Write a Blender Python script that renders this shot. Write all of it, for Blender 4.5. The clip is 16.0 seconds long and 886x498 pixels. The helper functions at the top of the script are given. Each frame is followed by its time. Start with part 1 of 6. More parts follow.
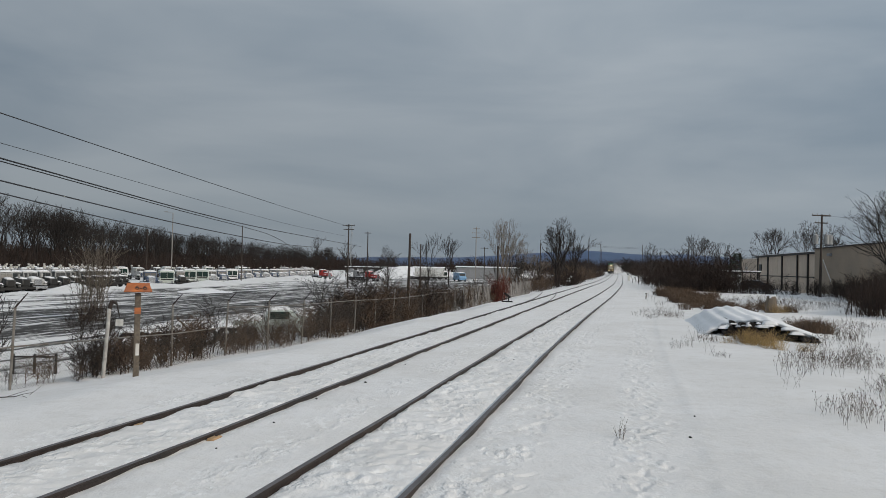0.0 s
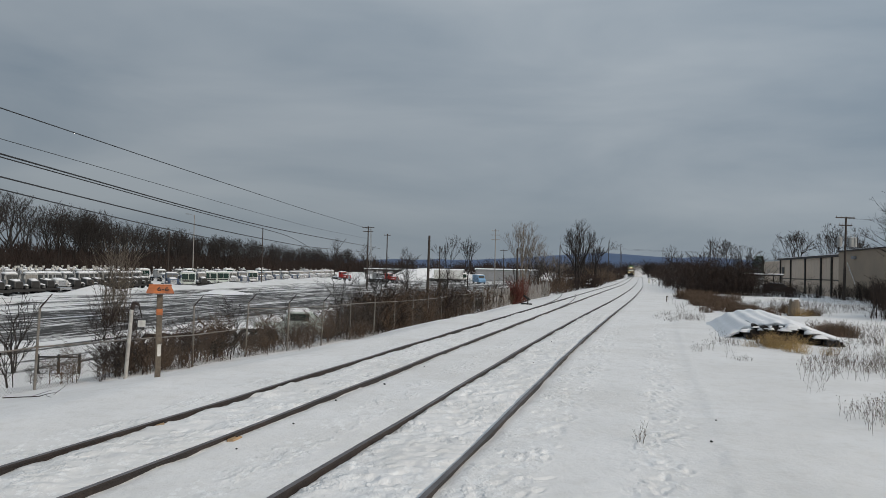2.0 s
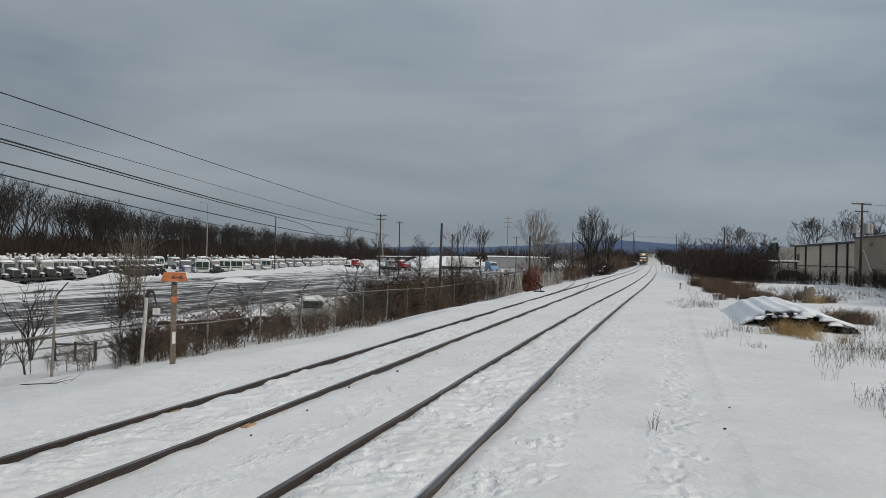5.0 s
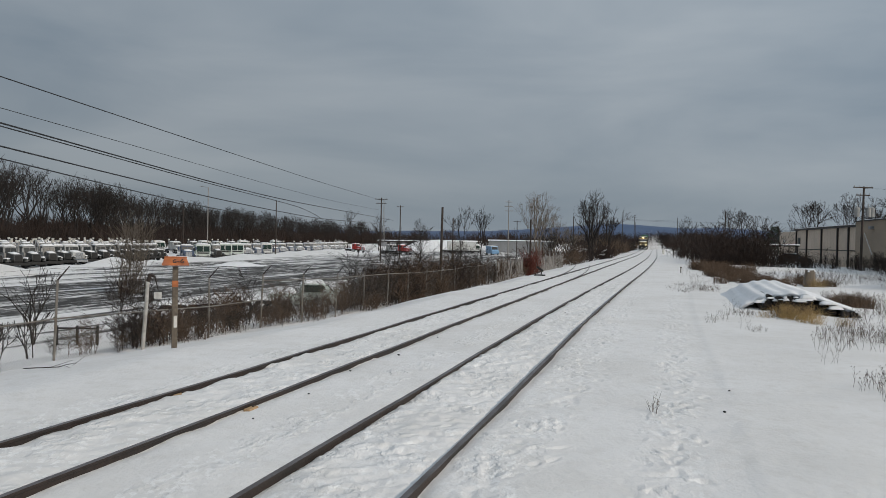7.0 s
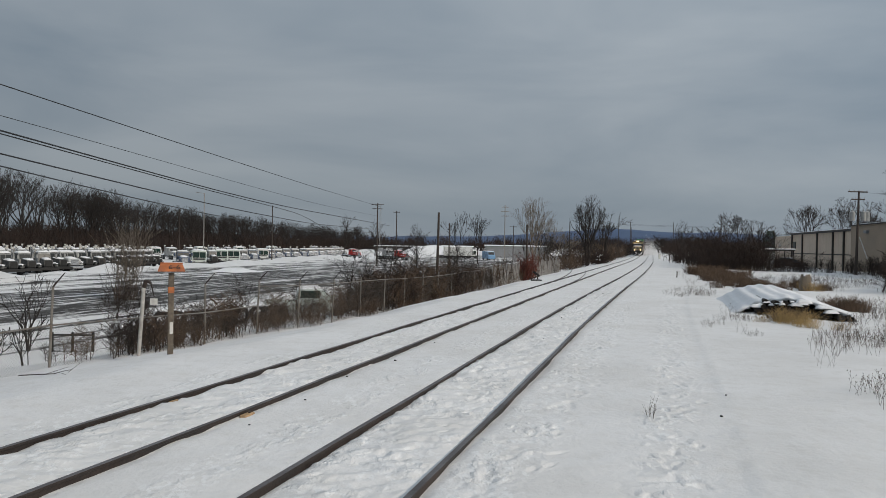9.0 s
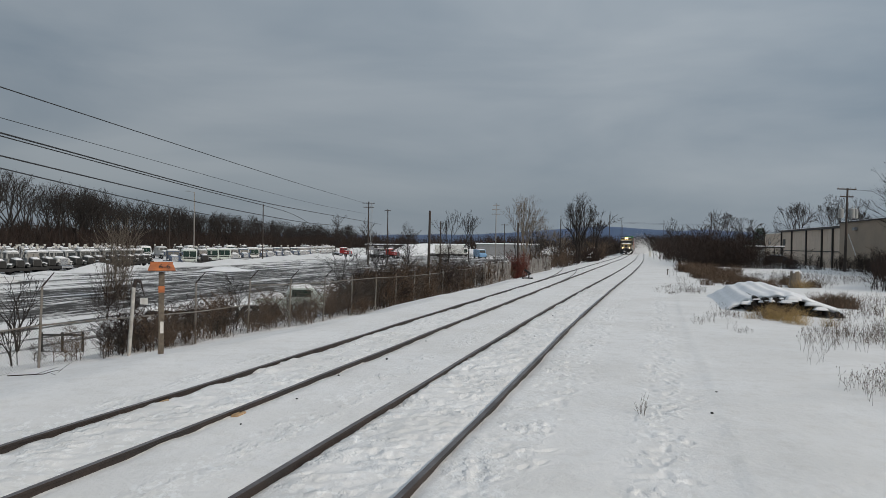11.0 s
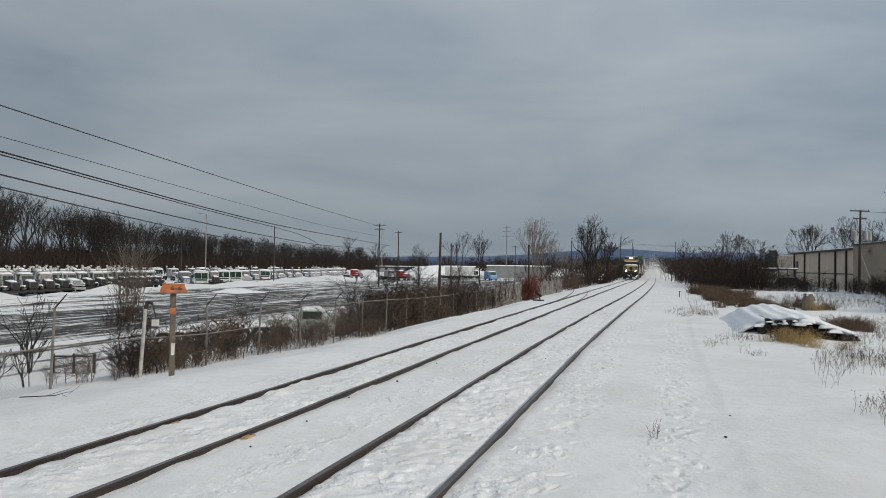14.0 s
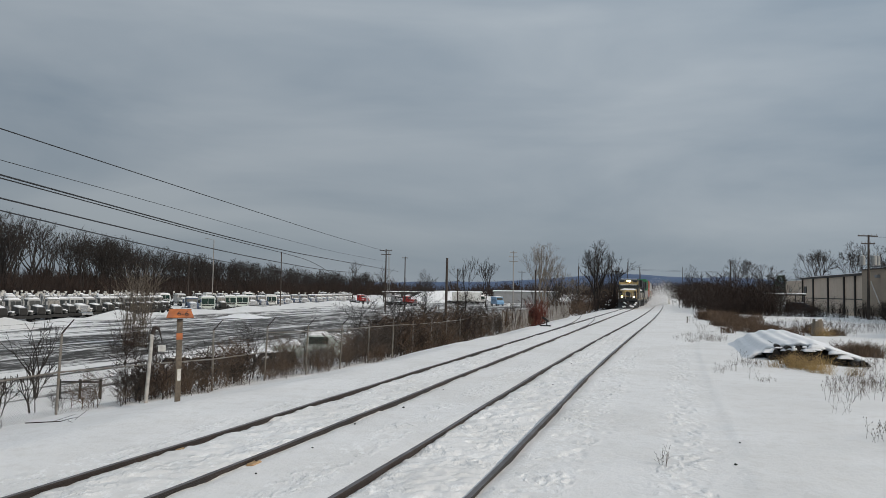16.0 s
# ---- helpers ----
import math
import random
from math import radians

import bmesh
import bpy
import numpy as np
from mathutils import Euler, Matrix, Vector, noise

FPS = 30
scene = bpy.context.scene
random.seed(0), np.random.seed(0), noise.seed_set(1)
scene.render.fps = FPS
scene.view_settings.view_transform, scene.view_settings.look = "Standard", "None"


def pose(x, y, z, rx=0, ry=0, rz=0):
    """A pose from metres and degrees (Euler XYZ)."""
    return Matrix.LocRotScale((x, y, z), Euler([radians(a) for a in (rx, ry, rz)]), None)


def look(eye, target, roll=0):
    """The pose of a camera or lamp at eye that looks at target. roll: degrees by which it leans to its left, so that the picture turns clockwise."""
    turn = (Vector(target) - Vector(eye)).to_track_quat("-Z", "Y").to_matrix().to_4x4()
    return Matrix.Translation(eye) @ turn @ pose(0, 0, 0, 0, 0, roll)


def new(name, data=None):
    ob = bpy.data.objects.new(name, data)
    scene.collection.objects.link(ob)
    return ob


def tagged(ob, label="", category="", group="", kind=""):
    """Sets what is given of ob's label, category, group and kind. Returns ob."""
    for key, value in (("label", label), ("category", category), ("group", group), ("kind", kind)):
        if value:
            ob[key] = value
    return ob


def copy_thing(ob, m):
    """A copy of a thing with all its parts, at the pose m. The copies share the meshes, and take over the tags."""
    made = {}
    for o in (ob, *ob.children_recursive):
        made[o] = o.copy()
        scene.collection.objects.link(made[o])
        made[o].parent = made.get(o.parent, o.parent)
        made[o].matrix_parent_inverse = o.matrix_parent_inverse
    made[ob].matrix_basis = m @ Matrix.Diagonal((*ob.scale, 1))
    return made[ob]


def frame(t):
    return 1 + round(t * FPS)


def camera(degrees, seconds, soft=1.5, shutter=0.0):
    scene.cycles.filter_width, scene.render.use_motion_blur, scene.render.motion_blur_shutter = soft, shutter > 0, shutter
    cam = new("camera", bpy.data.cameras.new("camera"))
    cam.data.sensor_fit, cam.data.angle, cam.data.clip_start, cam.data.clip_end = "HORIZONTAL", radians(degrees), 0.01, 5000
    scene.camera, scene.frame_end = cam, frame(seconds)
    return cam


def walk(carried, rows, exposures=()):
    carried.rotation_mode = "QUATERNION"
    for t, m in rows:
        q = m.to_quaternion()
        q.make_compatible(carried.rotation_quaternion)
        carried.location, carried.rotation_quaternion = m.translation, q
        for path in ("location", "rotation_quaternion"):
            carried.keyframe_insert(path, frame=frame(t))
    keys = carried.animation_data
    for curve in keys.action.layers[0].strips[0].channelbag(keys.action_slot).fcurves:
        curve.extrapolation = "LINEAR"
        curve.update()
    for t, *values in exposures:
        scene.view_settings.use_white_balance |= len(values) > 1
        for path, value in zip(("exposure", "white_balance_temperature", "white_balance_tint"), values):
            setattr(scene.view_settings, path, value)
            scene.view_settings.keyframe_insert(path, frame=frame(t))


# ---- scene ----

# ---------------------------------------------------------------- camera
cam = camera(60.0, 16.0, soft=0.65)
EYE = (0.0, 0.0, 2.45)
TURNS = [
    (0.0, 91.31, -1.20, -0.03), (0.5, 91.30, -1.35, 0.31), (1.0, 91.23, -1.36, 0.76), (1.5, 91.32, -1.31, 1.17),
    (2.0, 91.44, -1.31, 1.40), (2.5, 91.53, -1.34, 1.65), (3.0, 91.42, -1.33, 1.86), (3.5, 91.37, -1.31, 2.07),
    (4.0, 91.24, -1.23, 2.32), (6.5, 89.35, -1.15, 2.34), (7.0, 89.29, -1.15, 2.39), (7.5, 89.38, -1.08, 2.28),
    (8.0, 89.51, -1.08, 2.23), (8.5, 89.64, -1.05, 2.16), (9.0, 89.69, -0.99, 2.12), (11.5, 89.48, -0.78, 1.27),
    (12.0, 89.40, -0.78, 1.14), (12.5, 89.41, -0.81, 1.13), (13.0, 89.70, -0.96, 1.58), (13.5, 90.49, -0.97, 1.98),
    (14.0, 91.20, -0.84, 2.26), (14.5, 91.90, -0.91, 2.51), (15.0, 92.50, -0.96, 2.68), (15.5, 93.00, -0.91, 2.75),
    (16.0, 93.08, -0.83, 2.75)]
walk(cam, [(t, pose(*EYE, rx, ry, rz)) for t, rx, ry, rz in TURNS],
     exposures=[(0.0, -0.3), (0.5, -0.3), (1.0, -0.15), (1.5, -0.17), (2.0, -0.28), (3.0, -0.3), (4.2, -0.3), (6.5, -0.19), (7.0, -0.3), (12.0, -0.31), (12.5, -0.22), (13.0, -0.2), (13.5, -0.17), (16.0, -0.18)])

# ---------------------------------------------------------------- light
SUN_EL, SUN_AZ = radians(30), radians(128)      # azimuth from +y towards +x
world = bpy.data.worlds.new("overcast_sky")
scene.world = world
world.use_nodes = True
wn = world.node_tree.nodes
wl = world.node_tree.links


def wnode(kind, **vals):
    n = wn.new(kind)
    for k, v in vals.items():
        n.inputs[k].default_value = v
    return n


background = wn["Background"]
sky = wn.new("ShaderNodeTexSky")
sky.sky_type = "NISHITA"
sky.sun_disc = False
sky.sun_elevation, sky.sun_rotation = SUN_EL, SUN_AZ
coords = wn.new("ShaderNodeTexCoord")
stretch = wn.new("ShaderNodeMapping")
stretch.inputs["Scale"].default_value = (1.2, 1.2, 5.0)
stretch.inputs["Rotation"].default_value = (0.0, radians(9), 0.0)
wl.new(coords.outputs["Generated"], stretch.inputs["Vector"])
clouds = wnode("ShaderNodeTexNoise", Scale=1.7, Detail=5.0, Roughness=0.5, Distortion=0.4)
wl.new(stretch.outputs[0], clouds.inputs["Vector"])
ramp = wn.new("ShaderNodeValToRGB")
ramp.color_ramp.elements[0].position, ramp.color_ramp.elements[0].color = 0.3, (0.222, 0.275, 0.33, 1)
ramp.color_ramp.elements[1].position, ramp.color_ramp.elements[1].color = 0.68, (0.362, 0.406, 0.446, 1)
wl.new(clouds.outputs["Fac"], ramp.inputs["Fac"])
# overcast skies brighten towards the zenith
height = wn.new("ShaderNodeSeparateXYZ")
wl.new(coords.outputs["Generated"], height.inputs[0])
rise = wn.new("ShaderNodeMapRange")
rise.inputs["From Min"].default_value, rise.inputs["From Max"].default_value = 0.05, 1.0
rise.inputs["To Min"].default_value, rise.inputs["To Max"].default_value = 0.98, 1.8
wl.new(height.outputs["Z"], rise.inputs["Value"])
# and a little towards the side where the veiled sun stands
slant = wn.new("ShaderNodeMath")
slant.operation = "MULTIPLY_ADD"
wl.new(height.outputs["X"], slant.inputs[0])
slant.inputs[1].default_value, slant.inputs[2].default_value = 0.24, 1.0
both = wn.new("ShaderNodeMath")
both.operation = "MULTIPLY"
wl.new(rise.outputs[0], both.inputs[0])
wl.new(slant.outputs[0], both.inputs[1])
lift = wn.new("ShaderNodeVectorMath")
lift.operation = "SCALE"
wl.new(ramp.outputs["Color"], lift.inputs[0])
wl.new(both.outputs[0], lift.inputs["Scale"])
thin = wn.new("ShaderNodeMix")
thin.data_type = "RGBA"
thin.blend_type = "ADD"
thin.inputs["Factor"].default_value = 0.004
wl.new(lift.outputs[0], thin.inputs["A"])
wl.new(sky.outputs["Color"], thin.inputs["B"])
wl.new(thin.outputs["Result"], background.inputs["Color"])
background.inputs["Strength"].default_value = 1.0

sun = new("sun", bpy.data.lights.new("sun", "SUN"))
sun.data.energy, sun.data.angle, sun.data.color = 2.3, radians(5), (1.0, 0.9, 0.77)
sun.matrix_world = look((60 * math.sin(SUN_AZ), 60 * math.cos(SUN_AZ), 60 * math.tan(SUN_EL)), (0, 0, 0))

# ---------------------------------------------------------------- materials
LEAN = 0.255                                    # the railway runs along x = LEAN * y + u


def material(name, base, rough=0.8, metal=0.0, vary=0.25, scale=6.0, bump=0.0, bump_scale=30.0, second=None, mix_scale=1.5, emit=0.0, per=0.0):
    """A node material with two scales of variation and a fine relief. per: variation from piece to piece."""
    m = bpy.data.materials.new(name)
    m.use_nodes = True
    nd, ln = m.node_tree.nodes, m.node_tree.links
    b = nd["Principled BSDF"]
    tc = nd.new("ShaderNodeTexCoord")
    fine = nd.new("ShaderNodeTexNoise")
    fine.inputs["Scale"].default_value, fine.inputs["Detail"].default_value = scale, 6.0
    ln.new(tc.outputs["Object"], fine.inputs["Vector"])
    broad = nd.new("ShaderNodeTexNoise")
    broad.inputs["Scale"].default_value, broad.inputs["Detail"].default_value = mix_scale, 3.0
    ln.new(tc.outputs["Object"], broad.inputs["Vector"])
    mixer = nd.new("ShaderNodeMix")
    mixer.data_type = "RGBA"
    mixer.inputs["A"].default_value = (*base, 1)
    mixer.inputs["B"].default_value = (*(second or [c * (1 - vary) for c in base]), 1)
    span = nd.new("ShaderNodeMapRange")
    span.inputs["From Min"].default_value, span.inputs["From Max"].default_value = 0.35, 0.65
    ln.new(broad.outputs["Fac"], span.inputs["Value"])
    ln.new(span.outputs[0], mixer.inputs["Factor"])
    value = nd.new("ShaderNodeMapRange")
    value.inputs["From Min"].default_value, value.inputs["From Max"].default_value = 0.3, 0.7
    value.inputs["To Min"].default_value, value.inputs["To Max"].default_value = 1 - vary, 1 + vary * 0.5
    ln.new(fine.outputs["Fac"], value.inputs["Value"])
    tone = nd.new("ShaderNodeVectorMath")
    tone.operation = "SCALE"
    ln.new(mixer.outputs["Result"], tone.inputs[0])
    ln.new(value.outputs[0], tone.inputs["Scale"])
    last = tone.outputs[0]
    if per:
        geo = nd.new("ShaderNodeNewGeometry")
        pr = nd.new("ShaderNodeMapRange")
        pr.inputs["To Min"].default_value, pr.inputs["To Max"].default_value = 1 - per, 1 + per
        ln.new(geo.outputs["Random Per Island"], pr.inputs["Value"])
        t2 = nd.new("ShaderNodeVectorMath")
        t2.operation = "SCALE"
        ln.new(last, t2.inputs[0])
        ln.new(pr.outputs[0], t2.inputs["Scale"])
        last = t2.outputs[0]
    ln.new(last, b.inputs["Base Color"])
    b.inputs["Roughness"].default_value, b.inputs["Metallic"].default_value = rough, metal
    if emit:
        b.inputs["Emission Color"].default_value = (*base, 1)
        b.inputs["Emission Strength"].default_value = emit
    if bump:
        rel = nd.new("ShaderNodeTexNoise")
        rel.inputs["Scale"].default_value, rel.inputs["Detail"].default_value = bump_scale, 5.0
        ln.new(tc.outputs["Object"], rel.inputs["Vector"])
        bp = nd.new("ShaderNodeBump")
        bp.inputs["Strength"].default_value, bp.inputs["Distance"].default_value = bump, 0.02
        ln.new(rel.outputs["Fac"], bp.inputs["Height"])
        ln.new(bp.outputs[0], b.inputs["Normal"])
    return m


def ground_material():
    """Snow, with ploughed and driven lanes of wet asphalt in the lorry yard."""
    m = bpy.data.materials.new("snow_ground")
    m.use_nodes = True
    nd, ln = m.node_tree.nodes, m.node_tree.links
    b = nd["Principled BSDF"]
    tc = nd.new("ShaderNodeTexCoord")

    def noise_at(scale, detail, vector=None, rough=0.5):
        n = nd.new("ShaderNodeTexNoise")
        n.inputs["Scale"].default_value, n.inputs["Detail"].default_value, n.inputs["Roughness"].default_value = scale, detail, rough
        ln.new(vector or tc.outputs["Object"], n.inputs["Vector"])
        return n.outputs["Fac"]

    def rng(value, a, c, lo=0.0, hi=1.0):
        n = nd.new("ShaderNodeMapRange")
        n.interpolation_type = "SMOOTHSTEP"
        for k, v in zip(("From Min", "From Max", "To Min", "To Max"), (a, c, lo, hi)):
            n.inputs[k].default_value = v
        ln.new(value, n.inputs["Value"])
        return n.outputs[0]

    def times(a, c):
        n = nd.new("ShaderNodeMath")
        n.operation = "MULTIPLY"
        ln.new(a, n.inputs[0])
        if isinstance(c, float):
            n.inputs[1].default_value = c
        else:
            ln.new(c, n.inputs[1])
        return n.outputs[0]

    def blend(fac, a, c):
        n = nd.new("ShaderNodeMix")
        n.data_type = "RGBA"
        ln.new(fac, n.inputs["Factor"])
        for k, v in (("A", a), ("B", c)):
            if isinstance(v, tuple):
                n.inputs[k].default_value = (*v, 1)
            else:
                ln.new(v, n.inputs[k])
        return n.outputs["Result"]

    snow = blend(rng(noise_at(0.35, 4.0), 0.35, 0.7), (0.81, 0.8, 0.795), (0.74, 0.725, 0.71))
    snow = blend(rng(noise_at(3.0, 4.0), 0.45, 0.75, 0.0, 0.5), snow, (0.68, 0.66, 0.635))
    # fresh white crumbs on greyed, crusted snow, with the relief's highlights painted in
    flat = nd.new("ShaderNodeMapping")
    flat.inputs["Rotation"].default_value = (0, 0, radians(14))
    flat.inputs["Scale"].default_value = (1.0, 0.6, 1.0)
    ln.new(tc.outputs["Object"], flat.inputs["Vector"])
    sep = nd.new("ShaderNodeSeparateXYZ")
    ln.new(tc.outputs["Object"], sep.inputs[0])
    across = nd.new("ShaderNodeMath")
    across.operation = "MULTIPLY_ADD"
    ln.new(sep.outputs["Y"], across.inputs[0])
    across.inputs[1].default_value = -LEAN
    ln.new(sep.outputs["X"], across.inputs[2])
    zone = None
    for lo, hi in ((-4.1, -2.6), (-8.6, -6.0), (-2.35, -1.4), (-0.35, 0.45), (-5.3, -4.6)):
        strip = times(rng(across.outputs[0], lo - 0.12, lo + 0.15), rng(across.outputs[0], hi + 0.12, hi - 0.15))
        if zone is None:
            zone = strip
        else:
            top = nd.new("ShaderNodeMath")
            top.operation = "MAXIMUM"
            ln.new(zone, top.inputs[0])
            ln.new(strip, top.inputs[1])
            zone = top.outputs[0]
    crumb_highlights = times(times(rng(noise_at(10.0, 6.0, flat.outputs[0], 0.65), 0.53, 0.58), rng(noise_at(0.8, 3.0), 0.4, 0.52)), rng(zone, 0.0, 1.0, 0.12, 1.0))
    # shade of trodden pits, put into the colour as grey
    pit_shade = times(rng(noise_at(7.0, 6.0, flat.outputs[0], 0.7), 0.42, 0.36), rng(zone, 0.0, 1.0, 0.1, 0.6))
    snow = blend(pit_shade, snow, (0.66, 0.65, 0.64))
    snow = blend(times(crumb_highlights, 0.5), snow, (0.94, 0.94, 0.94))
    # lanes in the yard: long wheel tracks along the railway's direction
    turn = nd.new("ShaderNodeMapping")
    turn.inputs["Rotation"].default_value = (0, 0, radians(13))
    ln.new(tc.outputs["Object"], turn.inputs["Vector"])

    def tracks(sx, sy, detail, rough):
        n = nd.new("ShaderNodeMapping")
        n.inputs["Scale"].default_value = (sx, sy, 0.3)
        ln.new(turn.outputs[0], n.inputs["Vector"])
        return noise_at(1.0, detail, n.outputs[0], rough)

    driven = times(rng(across.outputs[0], -56.0, -49.0), rng(across.outputs[0], -30.0, -37.0))
    some = times(times(rng(across.outputs[0], -86.0, -78.0), rng(across.outputs[0], -20.0, -30.0)), rng(sep.outputs["Y"], 60.0, 110.0, 0.2, 0.62))
    widest = nd.new("ShaderNodeMath")
    widest.operation = "MAXIMUM"
    ln.new(driven, widest.inputs[0])
    ln.new(some, widest.inputs[1])
    more = nd.new("ShaderNodeMath")
    more.operation = "MULTIPLY_ADD"
    ln.new(widest.outputs[0], more.inputs[0])
    more.inputs[1].default_value = 0.155
    ln.new(tracks(0.55, 0.022, 8.0, 0.72), more.inputs[2])
    streak = rng(more.outputs[0], 0.55, 0.6)
    fray = rng(tracks(1.6, 0.3, 6.0, 0.75), 0.36, 0.5)
    inside = times(times(rng(across.outputs[0], -88.0, -82.0), rng(sep.outputs["Z"], -1.55, -1.85)), times(rng(sep.outputs["Y"], 22.0, 30.0), rng(sep.outputs["Y"], 400.0, 260.0)))
    wet = times(times(streak, fray), inside)
    colour = blend(wet, snow, blend(noise_at(0.8, 3.0), (0.02, 0.018, 0.016), (0.06, 0.054, 0.048)))
    # brown leaf litter and earth under the woods
    wood = rng(sep.outputs["Z"], 0.6, 2.0)
    colour = blend(times(wood, rng(noise_at(0.2, 5.0), 0.35, 0.5)), colour, (0.09, 0.065, 0.05))
    ln.new(colour, b.inputs["Base Color"])
    b.inputs["Roughness"].default_value = 0.7
    b.inputs["Specular IOR Level"].default_value = 0.25
    bp = nd.new("ShaderNodeBump")
    bp.inputs["Strength"].default_value, bp.inputs["Distance"].default_value = 0.55, 0.04
    ln.new(noise_at(9.0, 7.0, None, 0.6), bp.inputs["Height"])
    # crisp broken crust where feet have trodden
    crust = times(rng(noise_at(5.5, 3.0, flat.outputs[0], 0.55), 0.42, 0.64), rng(noise_at(1.1, 3.0), 0.44, 0.58))
    crust = times(crust, zone)
    bp2 = nd.new("ShaderNodeBump")
    bp2.inputs["Strength"].default_value, bp2.inputs["Distance"].default_value = 0.55, 0.035
    ln.new(crust, bp2.inputs["Height"])
    ln.new(bp.outputs[0], bp2.inputs["Normal"])
    ln.new(bp2.outputs[0], b.inputs["Normal"])
    return m


SNOW_GROUND = ground_material()
SNOW = material("snow", (0.86, 0.86, 0.87), 0.7, vary=0.06, scale=8, bump=0.3, bump_scale=20)
RUST = material("rail_rust", (0.045, 0.029, 0.022), 0.6, 0.1, vary=0.35, scale=25, second=(0.025, 0.02, 0.018), mix_scale=0.7, bump=0.2)
HEAD = material("rail_head", (0.2, 0.18, 0.18), 0.42, 0.5, vary=0.3, scale=30, second=(0.1, 0.08, 0.075), mix_scale=1.2)
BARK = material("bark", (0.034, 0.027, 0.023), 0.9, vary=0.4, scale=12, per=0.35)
BARK_PALE = material("pale_bark", (0.2, 0.165, 0.13), 0.9, vary=0.3, scale=12, per=0.3)
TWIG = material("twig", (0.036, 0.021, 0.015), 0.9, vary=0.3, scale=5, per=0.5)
TWIG_TAN = material("tan_twig", (0.13, 0.085, 0.055), 0.9, vary=0.3, scale=5, per=0.45)
RED_TWIG = material("red_twig", (0.15, 0.042, 0.028), 0.9, vary=0.3, scale=5, per=0.4)
STRAW = material("straw", (0.45, 0.31, 0.13), 0.85, vary=0.3, scale=5, per=0.4)
WEED = material("weed", (0.13, 0.1, 0.08), 0.9, vary=0.3, scale=5, per=0.5)
POLE = material("creosote_pole", (0.065, 0.05, 0.042), 0.85, vary=0.35, scale=10, bump=0.4)
GALV = material("galvanised_steel", (0.42, 0.42, 0.41), 0.5, 0.55, vary=0.25, scale=20)
OLD_WIRE = material("old_fence_wire", (0.13, 0.115, 0.1), 0.7, 0.2, vary=0.3)
POST_GREY = material("dull_fence_post", (0.27, 0.255, 0.235), 0.6, 0.3, vary=0.3, scale=12, second=(0.18, 0.15, 0.12), mix_scale=3)
WIRE = material("black_cable", (0.02, 0.02, 0.022), 0.6, vary=0.2)


# ---------------------------------------------------------------- building blocks
def mesh_from(name, verts, faces, mats, smooth=False, index=None):
    me = bpy.data.meshes.new(name)
    me.from_pydata([tuple(v) for v in verts], [], [tuple(f) for f in faces])
    for m in mats if isinstance(mats, (list, tuple)) else [mats]:
        me.materials.append(m)
    if smooth:
        me.polygons.foreach_set("use_smooth", [True] * len(me.polygons))
    if index is not None:
        me.polygons.foreach_set("material_index", index)
    me.update()
    return me


def part(name, bm, mat, parent, label=""):
    """Link a bmesh or a mesh as one mesh object under a thing or a part."""
    if isinstance(bm, bmesh.types.BMesh):
        me = bpy.data.meshes.new(name)
        bm.to_mesh(me)
        bm.free()
        me.materials.append(mat)
    else:
        me = bm
    ob = new(name, me)
    ob.parent = parent
    return tagged(ob, label) if label else ob


def prisms(segs, sides=3):
    """Tapered prisms along segments (p0, p1, r0, r1), as vertex and face arrays."""
    s = np.array(segs, float).reshape(-1, 8)
    p0, p1, r0, r1 = s[:, 0:3], s[:, 3:6], s[:, 6:7], s[:, 7:8]
    d = p1 - p0
    d /= np.linalg.norm(d, axis=1, keepdims=True) + 1e-9
    ref = np.where(np.abs(d[:, 2:3]) < 0.9, [[0, 0, 1.0]], [[1.0, 0, 0]])
    a = np.cross(d, ref)
    a /= np.linalg.norm(a, axis=1, keepdims=True) + 1e-9
    c = np.cross(d, a)
    v = []
    for base, r in ((p0, r0), (p1, r1)):
        for k in range(sides):
            w = 2 * math.pi * k / sides
            v.append(base + r * (a * math.cos(w) + c * math.sin(w)))
    v = np.stack(v, 1).reshape(-1, 3)
    f = []
    for k in range(sides):
        f.append((k, (k + 1) % sides, sides + (k + 1) % sides, sides + k))
    f = np.array(f)
    faces = (np.arange(len(s))[:, None, None] * (2 * sides) + f[None]).reshape(-1, 4)
    return v, faces


def fast_mesh(name, v, f, mats, smooth=False):
    """A mesh from arrays; all faces have the same number of corners."""
    me = bpy.data.meshes.new(name)
    v, f = np.asarray(v, np.float32), np.asarray(f, np.int32)
    n = f.shape[1]
    me.vertices.add(len(v))
    me.vertices.foreach_set("co", v.ravel())
    me.loops.add(f.size)
    me.loops.foreach_set("vertex_index", f.ravel())
    me.polygons.add(len(f))
    me.polygons.foreach_set("loop_start", np.arange(0, f.size, n, dtype=np.int32))
    me.polygons.foreach_set("loop_total", np.full(len(f), n, np.int32))
    if smooth:
        me.polygons.foreach_set("use_smooth", np.ones(len(f), bool))
    for m in mats if isinstance(mats, (list, tuple)) else [mats]:
        me.materials.append(m)
    me.update(calc_edges=True)
    return me


def seg_mesh(name, segs, mat, sides=3):
    v, f = prisms(segs, sides)
    return fast_mesh(name, v, f, mat)


